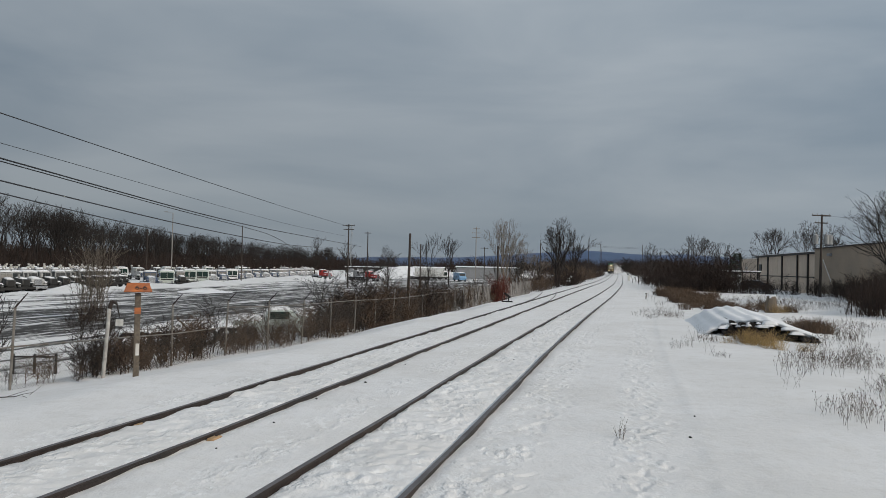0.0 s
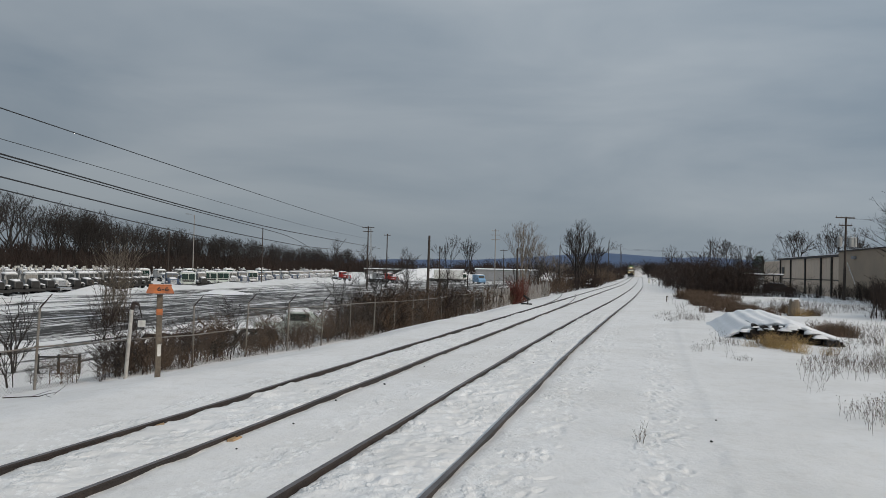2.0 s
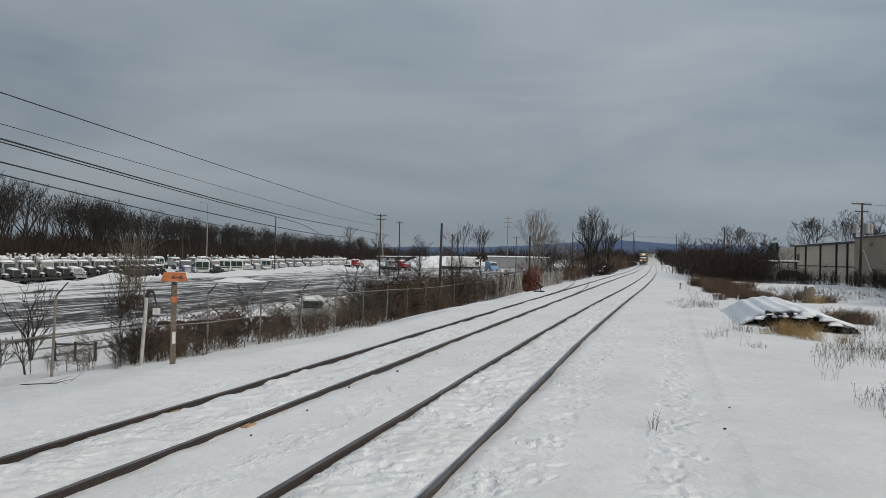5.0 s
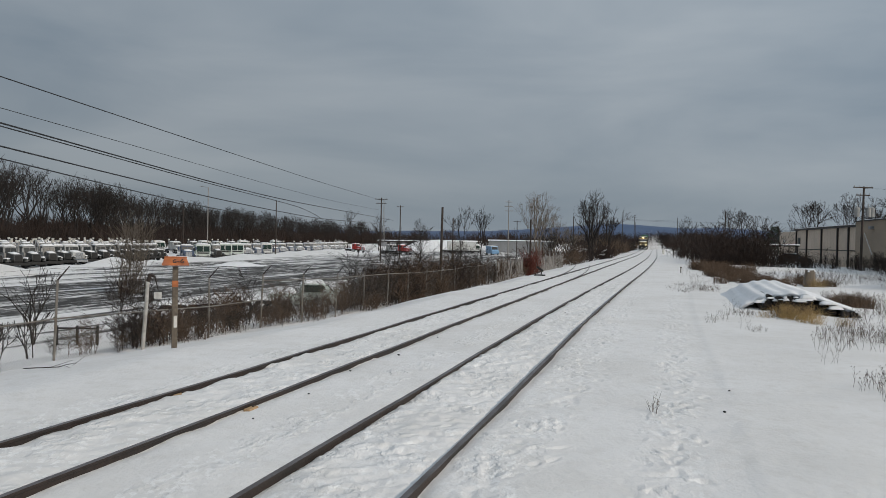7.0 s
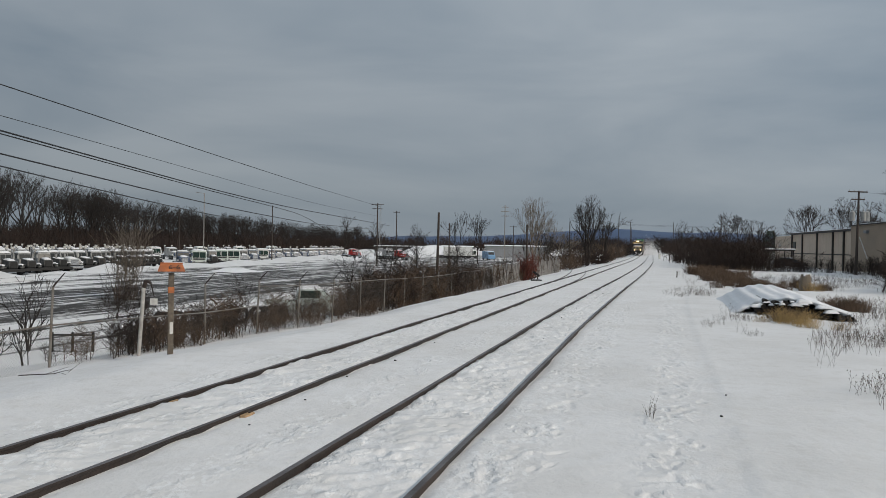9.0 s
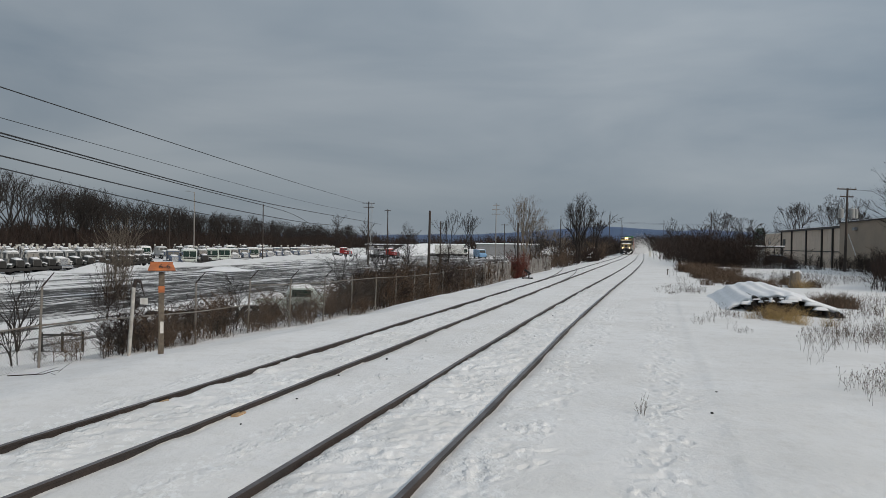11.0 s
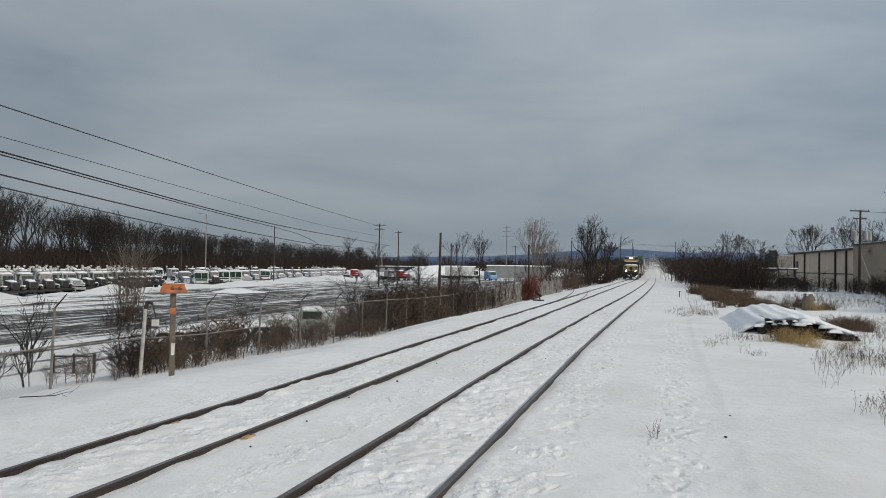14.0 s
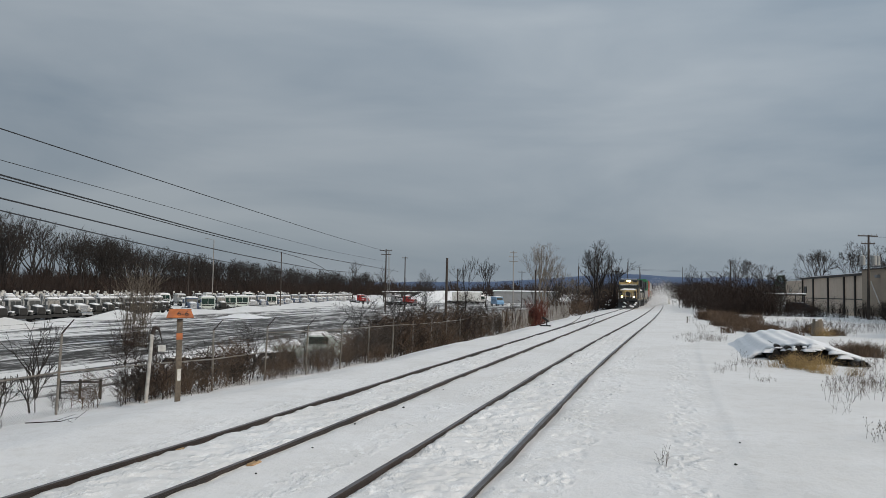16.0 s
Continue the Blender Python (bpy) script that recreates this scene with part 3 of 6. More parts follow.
def build_woods():
    rows = []
    for _ in range(270):
        y = 140 + 354 * rng.random()
        x = np.interp(y, [74, 300, 400, 500], [-97, -102, -84, -52]) - rng.random() ** 1.4 * 48
        rows.append((x, y, rng.random() * 6.3, rng.uniform(0.72, 1.04) * np.interp(y, [140, 180, 300, 480], [1.72, 1.6, 1.22, 1.08]), rng.randrange(6)))
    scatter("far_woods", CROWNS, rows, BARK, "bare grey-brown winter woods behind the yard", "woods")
    rows = []
    for _ in range(720):
        y = 135 + 365 * rng.random()
        x = np.interp(y, [70, 300, 400, 500], [-91, -96, -78, -46]) - rng.random() * 34
        rows.append((x, y, rng.random() * 6.3, rng.uniform(1.1, 2.4), rng.randrange(3)))
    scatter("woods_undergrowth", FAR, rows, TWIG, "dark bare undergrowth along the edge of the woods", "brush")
    # both sides of the far line
    rows, trees = [], []
    for k in range(230):
        y = 92 + 420 * rng.random() ** 1.8
        rows.append((LEAN * y + left_u(y) - 4.6 - rng.random() ** 1.3 * 13, y, rng.random() * 6.3, rng.uniform(0.4, 1.0) * rng.uniform(0.55, 1.3) * np.interp(y, [92, 104, 114, 230], [0.55, 0.7, 1.25, 1.4]), rng.randrange(5)))
    scatter("lineside_brush", BRUSH, rows[:120], TWIG_TAN, "brown bare brush beside the railway", "brush")
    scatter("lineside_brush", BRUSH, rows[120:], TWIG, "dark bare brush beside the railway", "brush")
    rows = []
    for _ in range(330):
        y = 92 + 440 * rng.random() ** 1.6
        rows.append((LEAN * y + right_u(y) + 5.2 + (y < 130) * (130 - y) * 0.12 + rng.random() * (5.5 if y < 125 else 9 if y < 155 else 34), y, rng.random() * 6.3, rng.uniform(0.5, 1.0) * rng.uniform(0.7, 1.9), rng.randrange(5)))
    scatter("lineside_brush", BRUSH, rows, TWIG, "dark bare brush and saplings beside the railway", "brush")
    for _ in range(42):
        y = 115 + 330 * rng.random() ** 1.2
        trees.append((LEAN * y + left_u(y) - 7.5 - rng.random() * 14, y, rng.random() * 6.3, rng.uniform(0.3, 0.75), rng.randrange(6)))
    for _ in range(70):
        y = 150 + 330 * rng.random() ** 1.3
        trees.append((LEAN * y + right_u(y) + 9 + rng.random() * 34, y, rng.random() * 6.3, rng.uniform(0.3, 0.66), rng.randrange(6)))
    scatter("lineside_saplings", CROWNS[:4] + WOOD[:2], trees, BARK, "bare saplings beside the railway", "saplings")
    rows = []
    for _ in range(170):
        s = rng.random()
        x, y = 28 + 26 * s, np.interp(s, [0, 0.4, 1], [98, 92, 74]) + rng.gauss(0, 2)
        rows.append((x, y, rng.random() * 6.3, rng.uniform(0.28, 0.7), rng.randrange(5)))
    for _ in range(130):
        y = 40 + 34 * rng.random()
        rows.append((np.interp(y, [40, 50, 72], [24.4, 27.2, 39]) + rng.random() * 9, y, rng.random() * 6.3, rng.uniform(0.45, 1.0), rng.randrange(5)))
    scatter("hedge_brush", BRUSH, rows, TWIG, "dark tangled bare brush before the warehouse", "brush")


build_woods()


# ---------------------------------------------------------------- fence along the yard
FENCE_U = -14.0


def fence_point(y):
    return FENCE_U + LEAN * y, y, float(ground_z(FENCE_U + LEAN * y, y))


def build_fence():
    fence = tagged(new("chain_link_fence"), "rusty galvanised chain-link fence with barbed-wire arms in snow", "fence")
    ys = [17.2 + 2.97 * i for i in range(-5, 18)]
    tops = []
    for i, y in enumerate(ys):
        x, y, z = fence_point(y)
        lean = rng.gauss(0.03, 0.018)
        tip = (x + lean * 1.85, y, z + 1.85)
        tops.append((x, y, z))
        if i == 6:
            continue
        part("post", cyl_bm((x, y, z - 0.3), tip, 0.03, 0.03, 8), POST_GREY, fence)
        part("barbed_arm", cyl_bm(tip, (tip[0] + 0.3, tip[1] - 0.05, tip[2] + 0.33), 0.022, 0.012, 6), RUST, fence, "rusty barbed-wire arm")
    wires, rails = [], []
    cell = 0.085
    for (x0, y0, z0), (x1, y1, z1) in zip(tops[:-1], tops[1:]):
        n = int(3.06 / cell)
        a, b = np.array((x0, y0, z0)), np.array((x1, y1, z1))
        H = 0.95 if y0 < 24 else 1.62
        rise = int(H / cell)
        for k in range(-rise, n):
            for way in (0, 1):
                s0, s1 = k, k + rise
                za, zb = 0.0, H
                if s0 < 0:
                    za += -s0 * cell
                    s0 = 0
                if s1 > n:
                    zb -= (s1 - n) * cell
                    s1 = n
                if zb - za < 0.05:
                    continue
                fa, fb = s0 / n, s1 / n
                if way:
                    fa, fb = 1 - fa, 1 - fb
                pa, pb = a + (b - a) * fa, a + (b - a) * fb
                wires.append((pa[0] + za * 0.03, pa[1], pa[2] + za, pb[0] + zb * 0.03, pb[1], pb[2] + zb, 0.0024, 0.0024))
        for hh in (H + 0.02,):
            rails.append((x0 + hh * 0.03, y0, z0 + hh, x1 + hh * 0.03, y1, z1 + hh, 0.02, 0.02))
        for q in (0.1, 0.2, 0.3):
            rails.append((x0 + 0.06 + q, y0, z0 + 1.85 + q, x1 + 0.06 + q, y1, z1 + 1.85 + q, 0.0025, 0.0025))
    tagged(part("chain_mesh", seg_mesh("chain_mesh", wires, OLD_WIRE, 3), None, fence), kind="stuff")
    for r in rails:
        part("top_rail" if r[6] > 0.01 else "barbed_wire", seg_mesh("rail_pipe", [r], POST_GREY if r[6] > 0.01 else RUST, 6), None, fence)


build_fence()


# ---------------------------------------------------------------- lineside marks
ORANGE = material("orange_paint", (0.5, 0.15, 0.04), 0.6, vary=0.3, scale=9, second=(0.36, 0.12, 0.05), mix_scale=6)
WHITE = material("weathered_white_paint", (0.7, 0.69, 0.66), 0.6, vary=0.15, scale=8, second=(0.5, 0.47, 0.42), mix_scale=3)
DULL_WHITE = material("stained_white_paint", (0.5, 0.49, 0.46), 0.65, vary=0.3, scale=9, second=(0.33, 0.3, 0.27), mix_scale=4)
BLACK = material("black_paint", (0.02, 0.02, 0.02), 0.5, vary=0.2)
WOOD_GREY = material("weathered_timber", (0.16, 0.13, 0.1), 0.85, vary=0.35, scale=14, bump=0.4)
TAN = material("fresh_timber", (0.5, 0.33, 0.18), 0.8, vary=0.25, scale=20, bump=0.3)


def text_mesh(body, size, depth, mat):
    c = bpy.data.curves.new("text", "FONT")
    c.body, c.size, c.extrude, c.align_x, c.align_y = body, size, depth, "CENTER", "CENTER"
    ob = new("text", c)
    me = bpy.data.meshes.new_from_object(ob.evaluated_get(bpy.context.evaluated_depsgraph_get()))
    bpy.data.objects.remove(ob)
    me.materials.append(mat)
    return me


def build_marker(x, y):
    z = float(ground_z(x, y))
    t = thing("marker_post", (x, y, z), "timber marker post with an orange tent-shaped number board, in snow", "marker post", turn=22)
    part("post", box_bm(0, 0, 0.8, 0.13, 0.13, 2.2, 0.012), WOOD_GREY, t)
    part("orange_band", box_bm(0, 0, 1.5, 0.138, 0.138, 0.15, 0.006), ORANGE, t, "orange painted band")
    part("white_plate", box_bm(0.015, -0.07, 0.62, 0.075, 0.012, 0.27, 0.003), WHITE, t, "white reflective plate")
    bm = bmesh.new()
    # two boards that meet in a ridge
    w0, w1 = 0.30, 0.24
    for s in (-1, 1):
        q = [(-w0, s * 0.22, 1.93), (w0, s * 0.22, 1.93), (w1, s * 0.02, 2.09), (-w1, s * 0.02, 2.09)]
        lo = [bm.verts.new(v) for v in q]
        hi = [bm.verts.new((v[0], v[1] + s * 0.015, v[2] + 0.02)) for v in q]
        bm.faces.new(lo), bm.faces.new(hi)
        for k in range(4):
            bm.faces.new((lo[k], lo[(k + 1) % 4], hi[(k + 1) % 4], hi[k]))
    bmesh.ops.recalc_face_normals(bm, faces=bm.faces)
    board = part("number_board", bm, ORANGE, t, "orange tent-shaped board")
    txt = part("numerals", text_mesh("6-6", 0.2, 0.003, BLACK), None, board, "black painted numerals")
    txt.matrix_local = Matrix.Translation((0.06, -0.148, 2.03)) @ Euler((radians(38), 0, 0)).to_matrix().to_4x4()
    part("ridge_cap", box_bm(0, 0, 2.12, 0.5, 0.07, 0.03, 0.008), ORANGE, board)


def build_white_pole(x, y):
    z = float(ground_z(x, y))
    t = thing("white_pole", (x, y, z), "leaning weathered white steel pole with a bent top", "pole")
    part("shaft", cyl_bm((0, 0, -0.3), (0.13, 0, 1.8), 0.05, 0.046, 12), DULL_WHITE, t)
    bm = bmesh.new()
    cyl_into(bm, (0.13, 0, 1.78), (0.2, -0.02, 1.97), 0.055, 0.05, 10)
    cyl_into(bm, (0.2, -0.02, 1.96), (0.33, -0.04, 1.9), 0.04, 0.035, 8)
    cyl_into(bm, (0.33, -0.04, 1.9), (0.42, -0.04, 1.55), 0.02, 0.015, 6)
    part("bent_cap", bm, RUST, t, "rusty bent cap")
    part("plate", box_bm(0.42, -0.06, 1.42, 0.2, 0.012, 0.17, 0.004), WHITE, t, "small white plate")


# ---------------------------------------------------------------- posts, poles and wires
def utility_pole(x, y, top, r=0.14, arms=(), lean=0.0, mat=None, cans=0, label="dark creosoted timber utility pole", lamp=False, turn=0.0):
    z = float(ground_z(x, y))
    t = thing("utility_pole", (x, y, z), label, "utility pole", "utility poles along the line", turn)
    h = top - z
    part("shaft", cyl_bm((0, 0, -0.5), (lean * h, 0, h), r, r * 0.65, 10), mat or POLE, t)
    for a, w in arms:
        part("crossarm", box_bm(lean * a, -0.12, h - a, w, 0.1, 0.12, 0.01), mat or POLE, t)
        for s in (-0.45, -0.2, 0.2, 0.45):
            part("insulator", cyl_bm((lean * a + s * w, -0.12, h - a + 0.05), (lean * a + s * w, -0.12, h - a + 0.22), 0.045, 0.03, 8), GALV, t)
    for k in range(cans):
        bm = bmesh.new()
        cx = (-0.75, 0.6, 1.0)[k]
        cyl_into(bm, (cx, -0.25, h - 3.3), (cx, -0.25, h - 2.3), 0.27, 0.27, 14)
        cyl_into(bm, (cx, -0.25, h - 2.3), (cx, -0.25, h - 2.2), 0.2, 0.08, 14)
        can = part("transformer_can", bm, GALV, t, "grey steel transformer can")
        part("bushing", cyl_bm((cx, -0.25, h - 2.2), (cx, -0.25, h - 1.9), 0.05, 0.03, 8), GALV, can)
    if lamp:
        part("lamp_arm", cyl_bm((0, 0, h - 0.1), (-1.0, 0, h + 0.15), 0.035, 0.03, 6), GALV, t)
        part("lamp_head", box_bm(-1.2, 0, h + 0.15, 0.6, 0.25, 0.12, 0.03), GALV, t)
    return t


def build_poles():
    utility_pole(-3.15, 71, 5.45, 0.15, lean=0.012)
    utility_pole(-18.5, 150, 10.4, 0.16, ((0.3, 2.4), (1.1, 2.0)))
    utility_pole(-16.2, 165, 9.6, 0.15, ((0.3, 1.4),))
    utility_pole(-2.9, 100, 5.3, 0.11)
    utility_pole(5.9, 82, 4.75, 0.13)
    utility_pole(15.0, 118, 6.4, 0.1)
    utility_pole(28.0, 165, 8.4, 0.1, ())
    utility_pole(43.7, 230, 11.6, 0.12, ())
    utility_pole(61.5, 300, 12.6, 0.13, ())
    utility_pole(79.5, 385, 13.0, 0.13, ())
    utility_pole(78.0, 300, 12.6, 0.14, ())
    utility_pole(57.7, 180, 10.3, 0.15, ())
    utility_pole(41.8, 85, 9.1, 0.15, ((0.12, 2.3), (0.95, 1.6)), lean=0.02, cans=3, label="timber utility pole with three grey transformers and crossarms", turn=10)
    pale = material("pale_pole", (0.3, 0.28, 0.26), 0.7, vary=0.2)
    utility_pole(-45.9, 130, 10.6, 0.1, (), mat=pale, lamp=True, label="tall pale lighting pole in the yard")
    utility_pole(-39.3, 150, 9.6, 0.13, ())
    utility_pole(-54.0, 140, 8.2, 0.12, ())
    utility_pole(8.6, 200, 13.0, 0.15, ((0.5, 1.8), (1.6, 2.2), (2.8, 2.2)), mat=pale, label="tall pale transmission pole with three crossarms")
    utility_pole(11.4, 210, 8.0, 0.13, ((0.3, 2.0),))
    # a slim lattice mast beyond the yard
    mast = thing("lattice_mast", (-33.5, 280, float(ground_z(-33.5, 280))), "slim grey lattice radio mast", "mast")
    h = 18.5
    for k in range(3):
        w = k * 2.094
        part("leg", cyl_bm((0.45 * math.cos(w), 0.45 * math.sin(w), 0), (0.2 * math.cos(w), 0.2 * math.sin(w), h), 0.05, 0.04, 6), GALV, mast)
    for i in range(14):
        z0, z1 = i * h / 14, (i + 1) * h / 14
        k = i % 3
        a, b = k * 2.094, (k + 1) * 2.094
        part("brace", cyl_bm((0.4 * math.cos(a), 0.4 * math.sin(a), z0), (0.4 * math.cos(b), 0.4 * math.sin(b), z1), 0.03, 0.03, 5), GALV, mast)


def build_wires():
    # heights along a line beside the yard
    runs = [(((33.1, 8.7), (53.7, 8.86), (91.7, 9.21), (158.9, 10.24)), 0.021, 159), (((33.2, 7.41), (44.6, 7.38), (67.9, 7.25), (98.9, 7.29), (160, 8.2)), 0.012, 159),
            (((33.2, 6.75), (50.7, 6.38), (60.1, 6.22), (78.2, 6.12), (181.9, 6.73)), 0.03, 180), (((33.2, 6.62), (50.7, 6.24), (60.1, 6.05), (78.2, 5.85), (92, 5.4), (106, 3.4)), 0.022, 106),
            (((33.3, 5.78), (42.2, 5.5), (60.3, 5.05), (92.2, 4.7), (150, 5.3)), 0.027, 150), (((33.3, 5.24), (44.8, 4.72), (60.3, 4.25), (90, 4.0), (150, 4.6)), 0.023, 150)]
    for knots, r, end in runs:
        ky, kz = [k[0] for k in knots], [k[1] for k in knots]
        slope = (kz[1] - kz[0]) / (ky[1] - ky[0])
        seg = []
        for y in list(np.arange(-40, end, 3.0)) + [end]:
            z = sum((np.interp(q, ky, kz) if q > ky[0] else kz[0] + slope * (q - ky[0])) for q in (y - 9, y - 4.5, y, min(y + 4.5, end), min(y + 9, end))) / 5
            seg.append((-19.3, y, z))
        tagged(new("overhead_wire", tube_mesh("overhead_wire", seg, r * 1.3, WIRE)), "black overhead wire strung along the yard", "wire", "overhead wires")
    # far span across the line
    for dz in (0, 0.5):
        seg = []
        for i in range(25):
            s = i / 24
            q = (43.7 + s * 90, 230 + 70 * s, 9.3 + 0.6 * dz + 2.0 * s - 2.0 * s * (1 - s))
            seg.append(q)
        tagged(new("overhead_wire", tube_mesh("overhead_wire", seg, 0.02, WIRE)), "thin overhead wire crossing the railway", "wire", "overhead wires")
    seg = []
    for i in range(15):
        s = i / 14
        q = (41.9 + s * 40, 85 - 20 * s, 8.9 - 0.8 * math.sin(math.pi * s))
        seg.append(q)
    tagged(new("overhead_wire", tube_mesh("overhead_wire", seg, 0.012, WIRE)), "thin overhead wire from the transformer pole", "wire", "overhead wires")


build_poles()
build_wires()


# ---------------------------------------------------------------- single trees
def tree(x, y, top, seed, spread=0.45, trunk=0.2, kids=(12, 7, 4, 3), start=0.28, mat=None, label="bare deciduous tree with a rounded crown", up=0.25, twist=0.3, share=0.5):
    z = float(ground_z(x, y))
    r = random.Random(seed)
    segs = np.array(grow(r, 10, spread, trunk, kids, start, twist, up, share))
    k = (top - z) / max(segs[:, 5].max(), 0.1)
    segs[:, :6] *= k
    segs[:, 6:] = np.maximum(segs[:, 6:] * min(k, 1), 0.012 if y > 90 else 0.004)
    t = thing("tree", (x, y, z), label, "tree", "bare trees")
    n = 5
    part("trunk", seg_mesh("trunk", segs[:n], mat or BARK, 8), None, t)
    part("crown", seg_mesh("crown", segs[n:], mat or BARK, 3), None, t)


def broad_tree(x, y, top, seed, label, stems=1, depth=6, angle=24.0, first=0.3, keep=0.8, up=0.12, trunk=0.02, splay=8.0, mat=None, wide=1.0, least=0.012, side=1, dome=0.0):
    """A bare tree with a forking crown; each stem is a part."""
    z = float(ground_z(x, y)) - 0.05
    segs = sized(forked(random.Random(seed), depth, stems, angle, first, keep, up, trunk, splay, side, dome), top - z, 1.0, least)
    segs[:, [0, 1, 3, 4]] *= wide
    t = thing("tree", (x, y, z), label, "tree", "bare trees")
    for k in range(stems):
        part("trunk", seg_mesh("trunk", segs[2 * k:2 * k + 2], mat or BARK, 8), None, t)
    part("crown", seg_mesh("crown", segs[2 * stems:], mat or BARK, 3), None, t)


def build_trees():
    broad_tree(19.6, 130, 11.9, 8, "tall many-stemmed bare tree with a rounded crown beside the railway", 5, 7, 25, 0.42, 0.76, 0.07, 0.014, 8, least=0.013, dome=0.25)
    broad_tree(22.6, 133, 8.6, 5, "bare tree with a rounded crown beside the railway", 3, 6, 24, 0.34, 0.78, 0.1, 0.016, 14, least=0.02)
    broad_tree(9.2, 112, 9.9, 9, "slender pale bare tree with fanned upright branches", 5, 6, 16, 0.34, 0.8, 0.14, 0.009, 17, BARK_PALE, least=0.009, dome=0.38)
    broad_tree(14.6, 140, 7.6, 53, "pale bushy bare tree", 2, 6, 25, 0.28, 0.8, 0.1, 0.014, 14, BARK_PALE)
    broad_tree(18.0, 150, 7.4, 54, "pale bushy bare tree", 2, 6, 25, 0.28, 0.8, 0.1, 0.014, 14, BARK_PALE)
    broad_tree(84.5, 350, 8.6, 71, "dense dark bare tree far along the railway", 5, 6, 27, 0.3, 0.8, 0.06, 0.014, 20, wide=1.0, least=0.05)
    broad_tree(-3.3, 180, 10.6, 51, "bare tree with an upright forked crown", 1, 6, 21, 0.36, 0.8, 0.14, 0.014, least=0.02, wide=0.8)
    broad_tree(1.6, 184, 10.8, 52, "bare tree with an upright forked crown", 1, 6, 22, 0.36, 0.8, 0.14, 0.014, least=0.02, wide=0.8)
    tree(-13.5, 190, 7.8, 7, 0.45, 0.13, (10, 6, 4), 0.25)
    tree(-43.5, 260, 12.6, 8, 0.45, 0.2, (12, 7, 4), 0.15)
    tree(-33.0, 262, 11.0, 9, 0.45, 0.18, (12, 7, 4), 0.15)
    tree(25.0, 160, 8.2, 10, 0.45, 0.15, (11, 6, 4), 0.2)
    broad_tree(52.5, 160, 10.4, 55, "bare bushy tree over dark brush", 2, 6, 24, 0.32, 0.8, 0.12, 0.015, 12, least=0.02, dome=0.42)
    broad_tree(55.5, 162, 9.4, 56, "bare bushy tree over dark brush", 2, 6, 24, 0.32, 0.8, 0.12, 0.015, 12, least=0.02, dome=0.42)
    broad_tree(60.0, 165, 9.0, 57, "bare bushy tree over dark brush", 2, 6, 24, 0.32, 0.8, 0.12, 0.015, 12, least=0.02, dome=0.42)
    tree(46.0, 170, 8.9, 13, 0.48, 0.16, (12, 7, 4), 0.15)
    tree(41.0, 150, 6.8, 15, 0.48, 0.14, (12, 6, 4), 0.15)
    broad_tree(65.5, 152, 12.2, 58, "bare tree with a wide rounded crown behind the warehouse", 2, 7, 27, 0.3, 0.78, 0.1, 0.018, 16, least=0.02, dome=0.42)
    broad_tree(70.5, 148, 13.0, 59, "bare tree with a tall forked crown behind the warehouse", 2, 7, 22, 0.36, 0.78, 0.12, 0.016, 10, least=0.02, dome=0.26)
    broad_tree(74.5, 147, 12.6, 60, "bare tree with a tall forked crown behind the warehouse", 2, 7, 22, 0.34, 0.78, 0.12, 0.016, 10, least=0.02, dome=0.26)
    broad_tree(36.0, 60, 10.2, 61, "bare spreading tree over dark brush", 4, 7, 25, 0.28, 0.82, 0.06, 0.012, 24, least=0.008, dome=0.55)
    tree(32.6, 54, 6.2, 19, 0.6, 0.1, (12, 7, 4, 3), 0.05, label="bare spreading tree over dark brush", up=0.15, share=0.6)
    broad_tree(34.6, 57, 8.0, 62, "bare spreading tree over dark brush", 4, 6, 27, 0.26, 0.82, 0.04, 0.012, 28, least=0.008, dome=0.55)
    broad_tree(39.4, 65, 9.4, 63, "bare spreading tree over dark brush", 3, 6, 25, 0.28, 0.82, 0.06, 0.013, 22, least=0.008, dome=0.55)
    # an evergreen behind the warehouse
    x, y = 57.5, 150
    t = thing("evergreen", (x, y, float(ground_z(x, y))), "dark green evergreen behind the warehouse", "tree")
    needle = material("needles", (0.03, 0.05, 0.028), 0.85, vary=0.3, scale=6, per=0.4)
    r = random.Random(91)
    part("trunk", cyl_bm((0, 0, -0.3), (0, 0, 6.0), 0.14, 0.03, 8), BARK, t)
    segs = []
    for _ in range(1500):
        h = r.uniform(1.0, 6.2)
        w, q = r.random() * 6.3, (1 - h / 7.0) * 3.6 * r.uniform(0.5, 1)
        p = Vector((q * math.cos(w), q * math.sin(w), h - 0.18 * q))
        d = Vector((math.cos(w + r.gauss(0, 0.7)), math.sin(w + r.gauss(0, 0.7)), r.uniform(-0.5, 0.5)))
        segs.append((*p, *(p + d * 0.45), 0.05, 0.01))
    part("crown", seg_mesh("crown", segs, needle, 3), None, t)
    # the tall pale shrub in the yard
    x, y = -25.4, 56
    r = random.Random(31)
    t = thing("shrub", (x, y, float(ground_z(x, y))), "tall pale many-stemmed bare shrub in snow", "shrub")
    part("stem", seg_mesh("stem", thicket(r, 60, 6.2, 1.0, 0.02, 7, 0.17), BARK_PALE, 3), None, t)["kind"] = "stuff"
    part("undergrowth", seg_mesh("undergrowth", thicket(r, 70, 2.4, 1.6, 0.012, 5, 0.5), TWIG, 3), None, t)["kind"] = "stuff"


build_trees()


